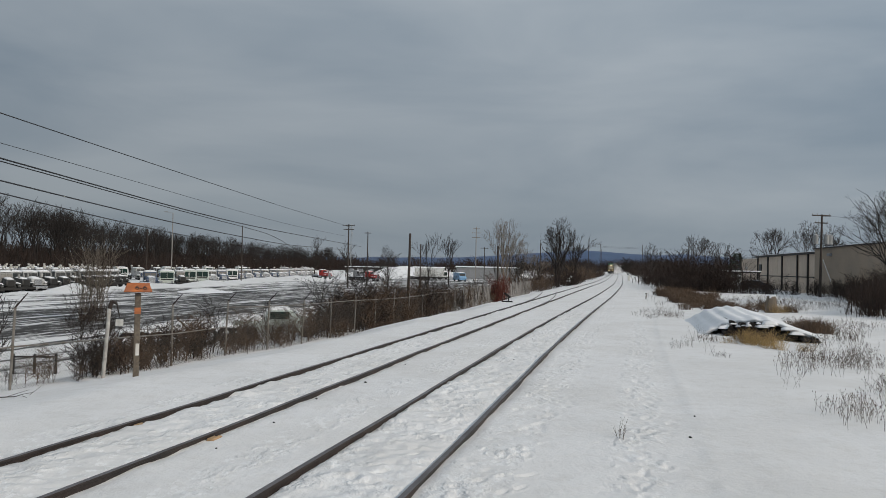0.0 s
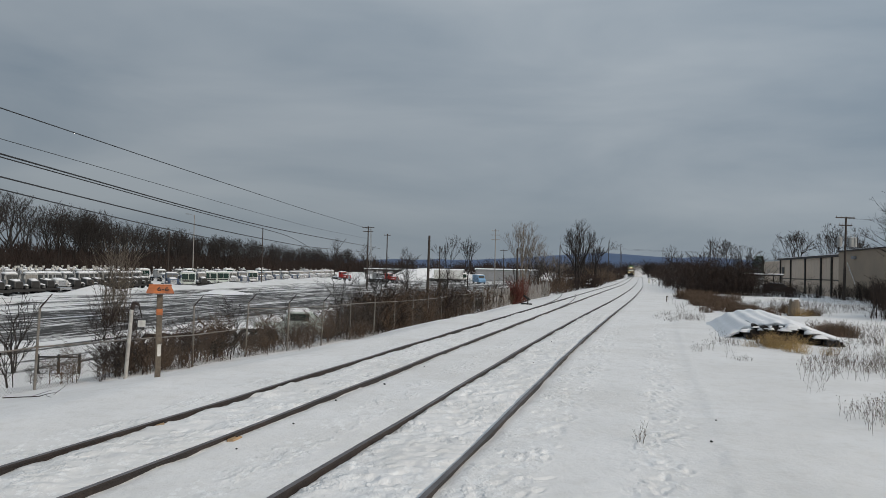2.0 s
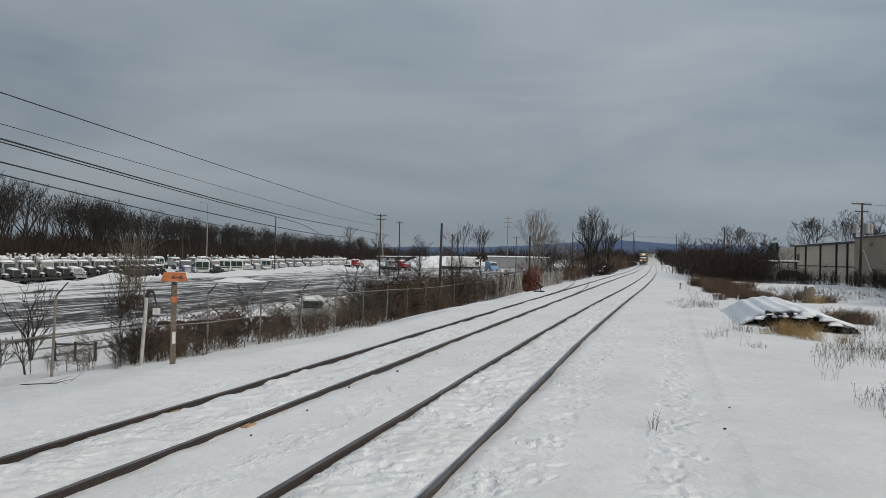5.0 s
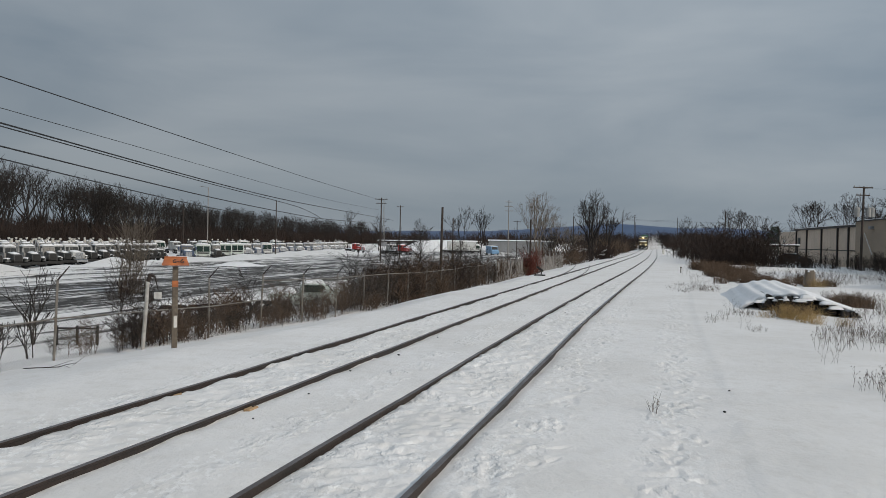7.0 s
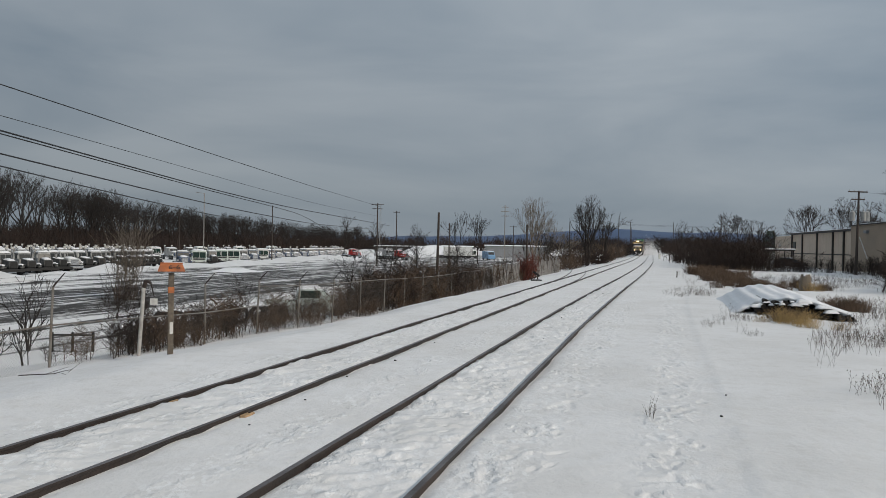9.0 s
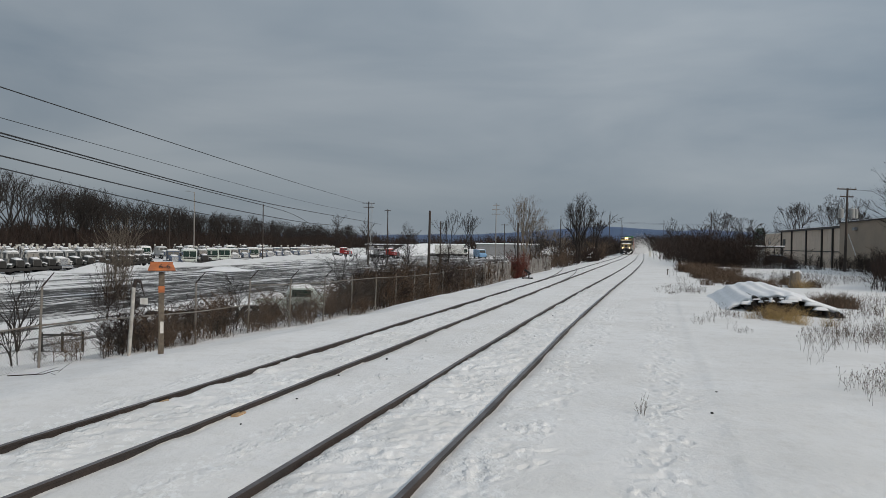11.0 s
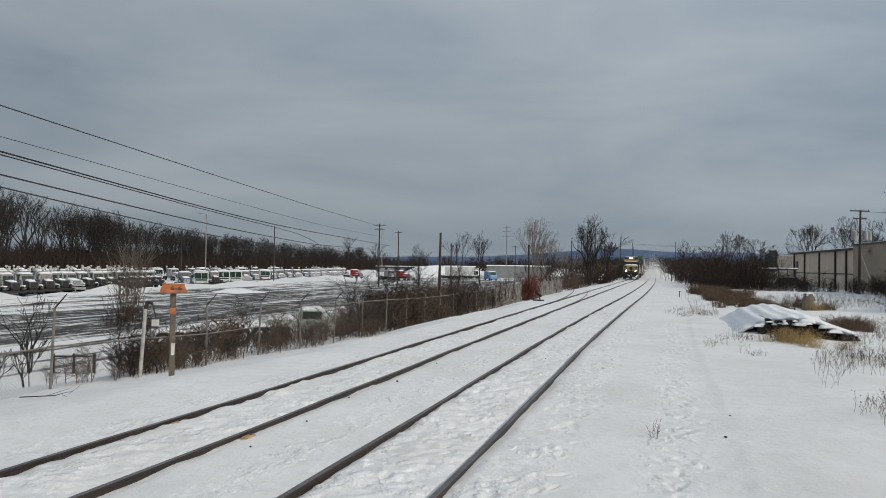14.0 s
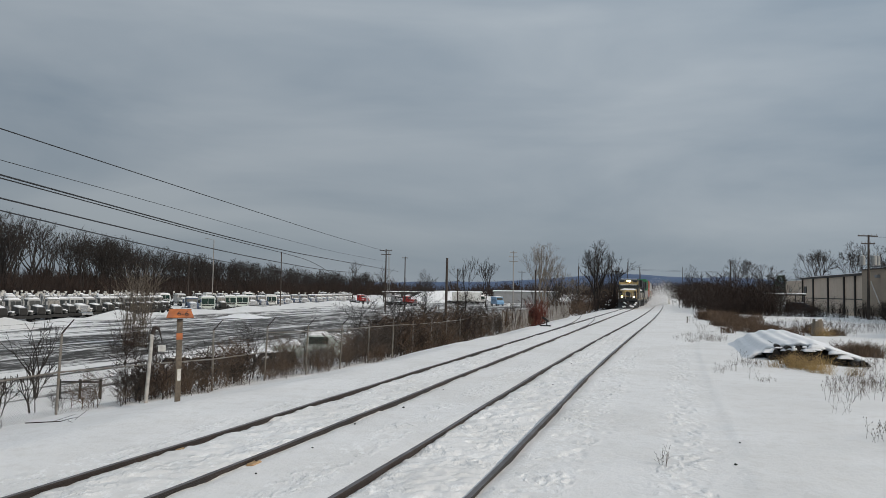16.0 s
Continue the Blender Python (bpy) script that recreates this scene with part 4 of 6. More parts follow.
# ---------------------------------------------------------------- bushes along the fence and weeds
def build_bushes():
    r = random.Random(8)
    rows = []
    clumps = [(18.6, 0.4, 3), (20.6, 0.5, 14), (21.6, 0.7, 16), (23.3, 1.0, 22), (25.3, 0.9, 18), (27.2, 0.8, 14), (28.8, 0.7, 20), (31.5, 0.9, 10), (34.0, 0.8, 14), (37.0, 1.0, 20), (39.5, 1.1, 30), (42.5, 1.2, 34), (46, 1.4, 34), (50, 1.6, 32), (55, 2.0, 34), (61, 2.2, 30), (68, 3, 30), (80, 6, 30)]
    for c, wide, n in clumps:
        for _ in range(int(n * (0.5 if c > 22 else 0.7))):
            y = c + r.gauss(0, wide * 0.7)
            u = FENCE_U - 0.2 - abs(r.gauss(0, 0.4 if y < 24 else 0.9))
            size = np.interp(y, [15, 19, 22, 34, 40, 55, 75], [0.6, 1.0, 0.95, 0.95, 1.6, 1.6, 1.2]) * r.uniform(0.35, 1.25)
            rows.append((LEAN * y + u, y, r.random() * 6.3, size, r.randrange(5)))
    scatter("fence_brush", LOW, rows[::2], TWIG, "dark tangled bare brush behind the fence", "brush")
    scatter("fence_brush", LOW, rows[1::2], TWIG_TAN, "brown tangled bare brush behind the fence", "brush")
    rows = []
    for _ in range(80):
        y = 18 + 60 * r.random()
        u = FENCE_U - 0.2 + r.gauss(0, 0.35)
        rows.append((LEAN * y + u, y, r.random() * 6.3, r.uniform(0.3, 0.75), r.randrange(5)))
    scatter("fence_weeds", LOW, rows, TWIG_TAN, "brown dead weeds at the foot of the fence", "weeds")
    # saplings in the fence line, near
    for i, (u, y, h) in enumerate(((-15.2, 42, 4.2), (-15.4, 47, 4.4), (-15.0, 52, 4.0), (-15.8, 38, 3.4), (-14.9, 57, 3.8), (-15.6, 40, 3.0), (-16.2, 44.5, 4.0), (-16.4, 49.5, 4.3), (-15.2, 54.5, 3.4), (-16.6, 60, 4.0), (-15.4, 63, 3.2), (-15.0, 31.0, 1.9), (-15.2, 27.6, 2.1), (-15.3, 22.4, 1.7))):
        tree(LEAN * y + u, y, float(ground_z(LEAN * y + u, y)) + h, 60 + i, 0.5, 0.12, (10, 6, 4), 0.08, label="bare sapling in the fence line", up=0.15, share=0.55)
    # red bush at the end of the mesh
    x, y = 5.5, 74
    t = thing("bush", (x, y, float(ground_z(x, y))), "dense bush with rust-red dead leaves", "bush")
    part("stem", seg_mesh("stem", thicket(r, 130, 2.6, 0.75, 0.018, 6, 0.16), RED_TWIG, 3), None, t)


def blades(r, n, h, radius, w=0.006, bend=0.35):
    segs = []
    for _ in range(n):
        a, q = r.random() * 6.3, radius * math.sqrt(r.random())
        p = Vector((q * math.cos(a), q * math.sin(a), -0.05))
        d = Vector((r.gauss(0, bend), r.gauss(0, bend), 1)).normalized()
        L = h * r.uniform(0.5, 1)
        m = p + d * L * 0.6
        e = m + (d + Vector((r.gauss(0, 0.5), r.gauss(0, 0.5), -0.4))).normalized() * L * 0.5
        segs += [(*p, *m, w, w * 0.8), (*m, *e, w * 0.8, w * 0.3)]
    return segs


def weed_stalks(r, n, h, radius):
    """Dead stalks with seed heads."""
    segs = thicket(r, n, h, radius, 0.0045, 5, 0.3)
    for s in list(segs):
        if s[7] < 0.0016 and r.random() < 0.6:
            segs.append((s[3], s[4], s[5], s[3] + r.gauss(0, 0.008), s[4] + r.gauss(0, 0.008), s[5] + 0.03, 0.011, 0.006))
    return segs


def build_weeds():
    r = random.Random(21)
    straw = [prisms(blades(r, 60, 0.85, 0.45, 0.006, 0.5)) for _ in range(4)]
    stalk = [prisms(weed_stalks(r, k, h, 0.5)) for k, h in ((7, 0.9), (12, 0.6), (16, 0.45), (5, 0.75), (10, 0.7))]
    brown = [prisms(blades(r, 70, 0.8, 0.5, 0.011, 0.25)) for _ in range(3)]

    def patch(name, kinds, mat, label, cat, spots):
        rows = []
        for x, y, dx, dy, n, size in spots:
            for _ in range(n):
                rows.append((x + r.gauss(0, dx), y + r.gauss(0, dy), r.random() * 6.3, size * r.uniform(0.7, 1.2), r.randrange(len(kinds))))
        scatter(name, kinds, rows, mat, label, cat)

    patch("dry_grass", straw, STRAW, "dry straw-yellow grass tufts before a log pile", "grass",
          [(11.0, 27.2, 0.4, 0.55, 12, 0.75), (11.7, 26.0, 0.4, 0.6, 5, 0.6), (22.2, 51, 0.2, 0.3, 3, 1.0)])
    patch("dead_weeds", stalk, WEED, "dead dark weed stalks with seed heads in snow", "weeds",
          [(10.9, 22.5, 0.6, 1.2, 13, 0.75), (11.8, 22.0, 0.6, 1.2, 7, 0.8), (9.4, 16.2, 0.4, 0.7, 6, 0.65), (9.0, 14.4, 0.3, 0.5, 4, 0.6), (12.6, 42.5, 0.8, 1.6, 12, 0.9), (17.2, 55, 0.6, 3, 14, 0.8), (16.6, 33.0, 0.6, 0.9, 9, 0.9),
           (15.0, 29.0, 0.6, 1.2, 8, 0.9), (13.2, 24.5, 0.5, 1.2, 6, 0.8), (21, 36, 0.5, 1, 8, 1.0), (28, 62, 3, 3, 30, 1.3), (24, 56, 2, 2, 20, 1.2), (9.1, 18.9, 0.4, 0.7, 5, 0.75), (10.6, 20.7, 0.4, 0.7, 5, 0.75), (12.2, 22.2, 0.4, 0.7, 5, 0.75), (7.7, 14.5, 0.4, 0.7, 5, 0.75), (7.6, 13.4, 0.4, 0.7, 5, 0.75), (9.5, 16.7, 0.4, 0.7, 5, 0.75), (9.6, 27.5, 0.5, 1.0, 7, 0.6), (8.0, 24.5, 0.3, 0.9, 5, 0.5)])
    patch("brown_grass", brown, TWIG_TAN, "matted brown dead grass and brambles in snow", "grass",
          [(18.4, 51, 0.7, 2.0, 34, 0.85), (20.0, 60, 0.8, 3.5, 44, 0.95), (23.5, 76, 1.0, 4, 40, 1.3), (23.0, 52.5, 0.7, 0.6, 8, 0.9), (16.0, 33.0, 0.5, 0.6, 12, 0.8), (11.4, 28.4, 0.6, 0.3, 8, 0.6)])
    # one twig alone in the snow
    for x, y, h, label in ((2.72, 11.55, 0.42, "small dead weed sprig standing alone in snow"), (12.0, 42.5, 0.7, "small bare sprig in snow"), (-9.9, 15.6, 0.35, "small dead weed sprig standing alone in snow"), (8.2, 12.4, 0.4, "small dead weed sprig standing alone in snow")):
        t = thing("weed_sprig", (x, y, float(ground_z(x, y))), label, "weed")
        part("stalk", seg_mesh("stalk", thicket(r, 6, h, 0.05, 0.004, 5, 0.2), WEED, 3), None, t)


def build_snowy_bush():
    r = random.Random(52)
    for x, y, n in ((20.6, 124, 8), (22.4, 132, 5)):
        t = thing("bush", (x, y, float(ground_z(x, y))), "dark dense bush with clumps of snow on it", "bush")
        part("crown", seg_mesh("crown", thicket(r, 110, 3.0, 1.3, 0.025, 6, 0.4), TWIG, 3), None, t)["kind"] = "stuff"
        for _ in range(n):
            c = part("snow_clump", snow_cap(r.uniform(0.25, 0.5), r.uniform(0.25, 0.45), r.uniform(0.1, 0.2), r.randrange(60)), None, t, "clump of snow")
            c.location = (r.gauss(0, 0.55), r.uniform(-0.7, -0.2), r.uniform(0.5, 1.7))
    # a broken branch on the snow by the fence
    x, y = -8.5, 15.0
    t = thing("fallen_branch", (x, y, float(ground_z(x, y))), "thin broken branch lying on the snow", "branch")
    segs = [(-0.5, 0, 0.02, 0.2, 0.05, 0.06, 0.012, 0.009), (0.2, 0.05, 0.06, 0.42, -0.04, 0.13, 0.009, 0.006), (0.42, -0.04, 0.13, 0.58, 0.03, 0.16, 0.006, 0.003), (0.0, 0.03, 0.04, 0.35, 0.3, 0.16, 0.006, 0.003), (0.35, 0.04, 0.08, 0.6, -0.25, 0.1, 0.005, 0.003), (0.5, 0.02, 0.1, 0.7, 0.1, 0.28, 0.005, 0.003)]
    part("twig", seg_mesh("twig", segs, TWIG, 5), None, t)


def build_sumac():
    """A few stout antler-like stems behind the fence."""
    for x, y, h, seed, stems in ((-17.4, 29.6, 3.2, 4, 5), (-19.3, 28.6, 2.8, 7, 4), (-12.7, 19.2, 1.25, 11, 5), (-11.0, 17.2, 1.3, 12, 6), (-12.2, 20.6, 1.7, 13, 4)):
        z = float(ground_z(x, y)) - 0.05
        segs = sized(forked(random.Random(seed), 3, stems, 30, 0.42, 0.74, 0.16, 0.011, 24, 0), h, 1.0, 0.009)
        t = thing("sapling", (x, y, z), "dark bare sapling with stout antler-like branches", "sapling", "saplings by the fence")
        for k in range(stems):
            part("stem", seg_mesh("stem", segs[2 * k:2 * k + 2], BARK, 7), None, t)
        part("crown", seg_mesh("crown", segs[2 * stems:], BARK, 4), None, t)


def build_pole_bush():
    x, y = -9.75, 21.4
    segs = sized(forked(random.Random(23), 5, 9, 32, 0.36, 0.78, 0.08, 0.007, 26, 1, 0.42), 2.0, 1.0, 0.004)
    t = thing("bush", (x, y, float(ground_z(x, y)) - 0.05), "dark twiggy bare bush at the foot of a leaning pole", "bush")
    for k in range(9):
        part("stem", seg_mesh("stem", segs[2 * k:2 * k + 2], TWIG, 6), None, t)
    part("crown", seg_mesh("crown", segs[18:], TWIG, 3), None, t)


def build_tyres():
    """Worn lorry tyres stood on edge in the snow beyond the fence."""
    r = random.Random(14)
    black = material("worn_tyre_rubber", (0.022, 0.02, 0.019), 0.85, vary=0.35, scale=8, bump=0.3)
    for k in range(9):
        x, y = -15.6 + 0.62 * k + r.gauss(0, 0.06), 38.0 + 0.62 * k + r.gauss(0, 0.25)
        bm = bmesh.new()
        rings = []
        prof = [(0.29, -0.1), (0.4, -0.14), (0.49, -0.12), (0.51, -0.05), (0.51, 0.05), (0.49, 0.12), (0.4, 0.14), (0.29, 0.1)]
        for i in range(22):
            w = 2 * math.pi * i / 22
            rings.append([bm.verts.new((q * math.cos(w), b, q * math.sin(w))) for q, b in prof])
        for i in range(22):
            for j in range(8):
                bm.faces.new((rings[i][j], rings[(i + 1) % 22][j], rings[(i + 1) % 22][(j + 1) % 8], rings[i][(j + 1) % 8]))
        bmesh.ops.recalc_face_normals(bm, faces=bm.faces)
        t = new("tyre", bpy.data.meshes.new("tyre"))
        bm.to_mesh(t.data)
        bm.free()
        t.data.materials.append(black)
        t.matrix_world = pose(x, y, float(ground_z(x, y)) + 0.42, r.uniform(8, 16), 0, 20 + r.gauss(0, 8))
        tagged(t, "worn black lorry tyre stood on edge in snow", "tyre", "row of old tyres")
        cap = part("snow_cap", snow_cap(0.5, 0.24, 0.08, r.randrange(60)), None, t, "strip of snow")
        cap.location = (0, 0, 0.49)


build_bushes()
build_weeds()
build_sumac()
build_pole_bush()

build_marker(-6.96, 17.6)
build_white_pole(-8.6, 19.6)


# ---------------------------------------------------------------- lorries in the yard
PAINT_WHITE = material("white_lorry_paint", (0.72, 0.73, 0.72), 0.35, vary=0.1, scale=3, second=(0.6, 0.6, 0.58), mix_scale=0.8)
PAINT_GREEN = material("green_white_lorry_paint", (0.52, 0.58, 0.54), 0.35, vary=0.15, scale=3, second=(0.6, 0.64, 0.6), mix_scale=0.6)
PAINT_OLD = material("greyed_white_lorry_paint", (0.38, 0.38, 0.37), 0.5, vary=0.3, scale=2, second=(0.17, 0.17, 0.165), mix_scale=1.1)
PAINT_DULL = material("dull_white_lorry_paint", (0.5, 0.5, 0.49), 0.5, vary=0.25, scale=2, second=(0.32, 0.32, 0.31), mix_scale=1.0)
PAINT_DARK = material("dark_grey_lorry_paint", (0.045, 0.044, 0.042), 0.55, vary=0.4, scale=3, second=(0.11, 0.11, 0.107), mix_scale=1.4)
PAINT_BLUE = material("navy_lorry_paint", (0.05, 0.075, 0.13), 0.3, vary=0.2, scale=3)
PAINT_RED = material("red_lorry_paint", (0.5, 0.03, 0.025), 0.35, vary=0.2, scale=3)
CHASSIS = material("black_chassis", (0.022, 0.021, 0.02), 0.7, vary=0.3)
GLASS = material("dark_window_glass", (0.015, 0.018, 0.018), 0.4, vary=0.1)
GREEN_GLASS = material("green_tinted_glass", (0.01, 0.03, 0.021), 0.2, vary=0.2)
CHROME = material("chrome", (0.6, 0.6, 0.6), 0.25, 0.9, vary=0.1)
RUBBER = material("tyre_rubber", (0.02, 0.02, 0.02), 0.85, vary=0.3)


def prism_side(profile, half):
    """A solid whose side outline (x, z) runs across y from -half to half."""
    bm = bmesh.new()
    rows = [[bm.verts.new((x, s * half, z)) for x, z in profile] for s in (-1, 1)]
    bm.faces.new(rows[0])
    bm.faces.new(rows[1][::-1])
    n = len(profile)
    for k in range(n):
        bm.faces.new((rows[0][k], rows[1][k], rows[1][(k + 1) % n], rows[0][(k + 1) % n]))
    bmesh.ops.recalc_face_normals(bm, faces=bm.faces)
    bmesh.ops.bevel(bm, geom=list(bm.edges), offset=0.05, segments=1, affect="EDGES")
    return bm


def snow_cap(sx, sy, sz, seed, rx=0.0):
    """A humped slab of snow with a soft edge, flat below."""
    nx, ny = 7, 7
    v, f = [], []
    for i in range(nx):
        for j in range(ny):
            a, b = i / (nx - 1) * 2 - 1, j / (ny - 1) * 2 - 1
            e = (1 - abs(a) ** 4) * (1 - abs(b) ** 4)
            n = float(value_noise(np.array(a * 2.1 + seed), np.array(b * 2.1), seed))
            v.append((a * sx / 2, b * sy / 2, sz * (0.25 * (e > 0) + 0.75 * e ** 0.5 * (0.8 + 0.25 * n))))
    for i in range(nx - 1):
        for j in range(ny - 1):
            f.append((i * ny + j, (i + 1) * ny + j, (i + 1) * ny + j + 1, i * ny + j + 1))
    n0 = len(v)
    ring = [i * ny for i in range(nx)] + [(nx - 1) * ny + j for j in range(1, ny)] + [i * ny + ny - 1 for i in range(nx - 2, -1, -1)] + [j for j in range(ny - 2, 0, -1)]
    for k in ring:
        v.append((v[k][0], v[k][1], -0.02))
    m = len(ring)
    for k in range(m):
        f.append((ring[k], n0 + k, n0 + (k + 1) % m, ring[(k + 1) % m]))
    f.append(tuple(n0 + k for k in range(m)))
    return mesh_from("snow_cap", v, f, SNOW, True)


def lorry_wheels(t, axles, r=0.5, half=1.0):
    for x in axles:
        for s in (-1, 1):
            bm = bmesh.new()
            cyl_into(bm, (x, s * half - 0.16, r), (x, s * half + 0.16, r), r, r, 18)
            bmesh.ops.bevel(bm, geom=[e for e in bm.edges if e.is_boundary is False and len(e.link_faces) == 2 and e.calc_face_angle(0) > 1], offset=0.05, segments=2, affect="EDGES")
            w = part("wheel", bm, RUBBER, t, "black tyre")
            part("rim", cyl_bm((x, s * half + s * 0.13, r), (x, s * half + s * 0.18, r), r * 0.52, r * 0.4, 14), GALV, w, "grey steel rim")


def snow_part(parent, at, sx, sy, sz, seed, turn=(0, 0, 0)):
    ob = part("snow_cover", snow_cap(sx, sy, sz, seed), None, parent, "thick fresh snow")
    ob.matrix_local = Matrix.Translation(at) @ Euler([radians(a) for a in turn]).to_matrix().to_4x4()


def bonnet_lorry(paint, label, seed, stacks=True, sleeper=False, bonnet=None, half=0.85):
    """A tractor unit with a long bonnet; its nose points along +x."""
    t = tagged(new("lorry"), label, "lorry", "parked lorries")
    part("chassis", box_bm(-0.9, 0, 0.85, 6.6, 0.95, 0.28, 0.03), CHASSIS, t)
    lorry_wheels(t, (1.75, -2.6, -3.7))
    back = -2.2 if sleeper else -1.15
    wide = min(0.95, half + 0.2)
    part("cab", prism_side([(back, 1.0), (0.45, 1.0), (0.52, 1.8), (0.25, 2.56), (-0.1, 2.68), (back, 2.68)], wide), paint, t)
    part("bonnet", prism_side([(0.45, 1.0), (2.45, 0.95), (2.5, 1.5), (2.3, 1.75), (0.5, 1.95)], half), bonnet or paint, t)
    part("grille", box_bm(2.5, 0, 1.3, 0.06, min(1.0, half * 1.5), 0.75, 0.02), CHROME if half > 0.8 else CHASSIS, t, "chrome grille" if half > 0.8 else "black grille")
    part("bumper", box_bm(2.6, 0, 0.65, 0.22, 2.3, 0.35, 0.04), CHROME if half > 0.8 else CHASSIS, t)
    for s in (-1, 1):
        ws = part("windscreen", box_bm(0.44, s * wide * 0.465, 2.18, 0.05, wide * 0.84, 0.6, 0.01, rot=(0, -17, 0)), GLASS, t)
        part("side_window", box_bm(-0.25, s * (wide + 0.005), 2.25, 0.8, 0.03, 0.6, 0.01), GLASS, t)
        part("mudguard", prism_side([(1.05, 1.0), (2.4, 0.9), (2.35, 1.15), (1.9, 1.28), (1.4, 1.28)], 0.2), paint if half > 0.8 else PAINT_DARK, t).location.y = s * 0.95
        snow_part(t, (1.7, s * 0.95, 1.26), 1.2, 0.42, 0.12, seed + 3)
        part("mirror", box_bm(0.55, s * 1.35, 2.2, 0.08, 0.22, 0.5, 0.02), paint, t)
        part("headlight", box_bm(2.42, s * 0.78, 1.2, 0.1, 0.3, 0.22, 0.03), GLASS, t)
        part("fuel_tank", cyl_bm((-1.2, s * 0.95, 0.75), (0.2, s * 0.95, 0.75), 0.3, 0.3, 14), CHROME if half > 0.8 else CHASSIS, t)
        if stacks:
            part("exhaust_pipe", cyl_bm((back - 0.15, s * 0.85, 1.0), (back - 0.15, s * 0.85, 3.1), 0.1, 0.1, 10), CHROME, t)
            cap = bmesh.new()
            cyl_into(cap, (back - 0.15, s * 0.85, 3.05), (back - 0.15, s * 0.85, 3.36), 0.17, 0.22, 10)
            part("pipe_cap", cap, WHITE, t, "snow-capped exhaust stack")
    part("fifth_wheel", cyl_bm((-3.1, 0, 1.0), (-3.1, 0, 1.15), 0.5, 0.5, 14), CHASSIS, t)
    snow_part(t, ((back + 0.2) / 2, 0, 2.67), abs(back) + 0.2, wide * 2, 0.24, seed)
    snow_part(t, (1.3, 0, 1.84), 1.5, min(1.2, half * 1.7), 0.18, seed + 1, (0, 6, 0))
    snow_part(t, (-3.2, 0, 1.02), 2.2, 1.7, 0.22, seed + 2)
    return t


def cabover_lorry(paint, glass, label, seed):
    """A flat-fronted lorry with a large windscreen and a bare chassis."""
    t = tagged(new("lorry"), label, "lorry", "parked lorries")
    part("chassis", box_bm(-1.8, 0, 0.85, 6.6, 0.95, 0.28, 0.03), CHASSIS, t)
    lorry_wheels(t, (0.75, -3.3, -4.4))
    part("cab", prism_side([(-0.5, 0.75), (1.5, 0.75), (1.58, 1.6), (1.45, 2.75), (1.25, 2.85), (-0.5, 2.85)], 1.18), paint, t)
    for s in (-1, 1):
        part("windscreen", box_bm(1.545, s * 0.53, 2.08, 0.05, 1.0, 0.95, 0.02, rot=(0, -6.5, 0)), glass, t, "green-tinted windscreen")
        part("side_window", box_bm(0.95, s * 1.19, 2.1, 0.62, 0.03, 0.66, 0.01), glass, t)
        part("mirror", box_bm(1.55, s * 1.42, 2.0, 0.08, 0.2, 0.55, 0.02), CHASSIS, t)
        part("headlight", box_bm(1.6, s * 0.85, 1.0, 0.08, 0.3, 0.2, 0.03), CHROME, t)
        part("exhaust_pipe", cyl_bm((-0.75, s * 0.8, 1.0), (-0.75, s * 0.8, 3.1), 0.08, 0.08, 8), CHROME, t)
    part("wiper_panel", box_bm(1.6, 0, 1.4, 0.05, 1.9, 0.22, 0.02), CHASSIS, t)
    part("bumper", box_bm(1.66, 0, 0.68, 0.2, 2.4, 0.3, 0.04), CHASSIS, t)
    snow_part(t, (0.45, 0, 2.84), 2.0, 2.3, 0.22, seed)
    snow_part(t, (-3.2, 0, 1.0), 3.6, 1.6, 0.2, seed + 1)
    return t


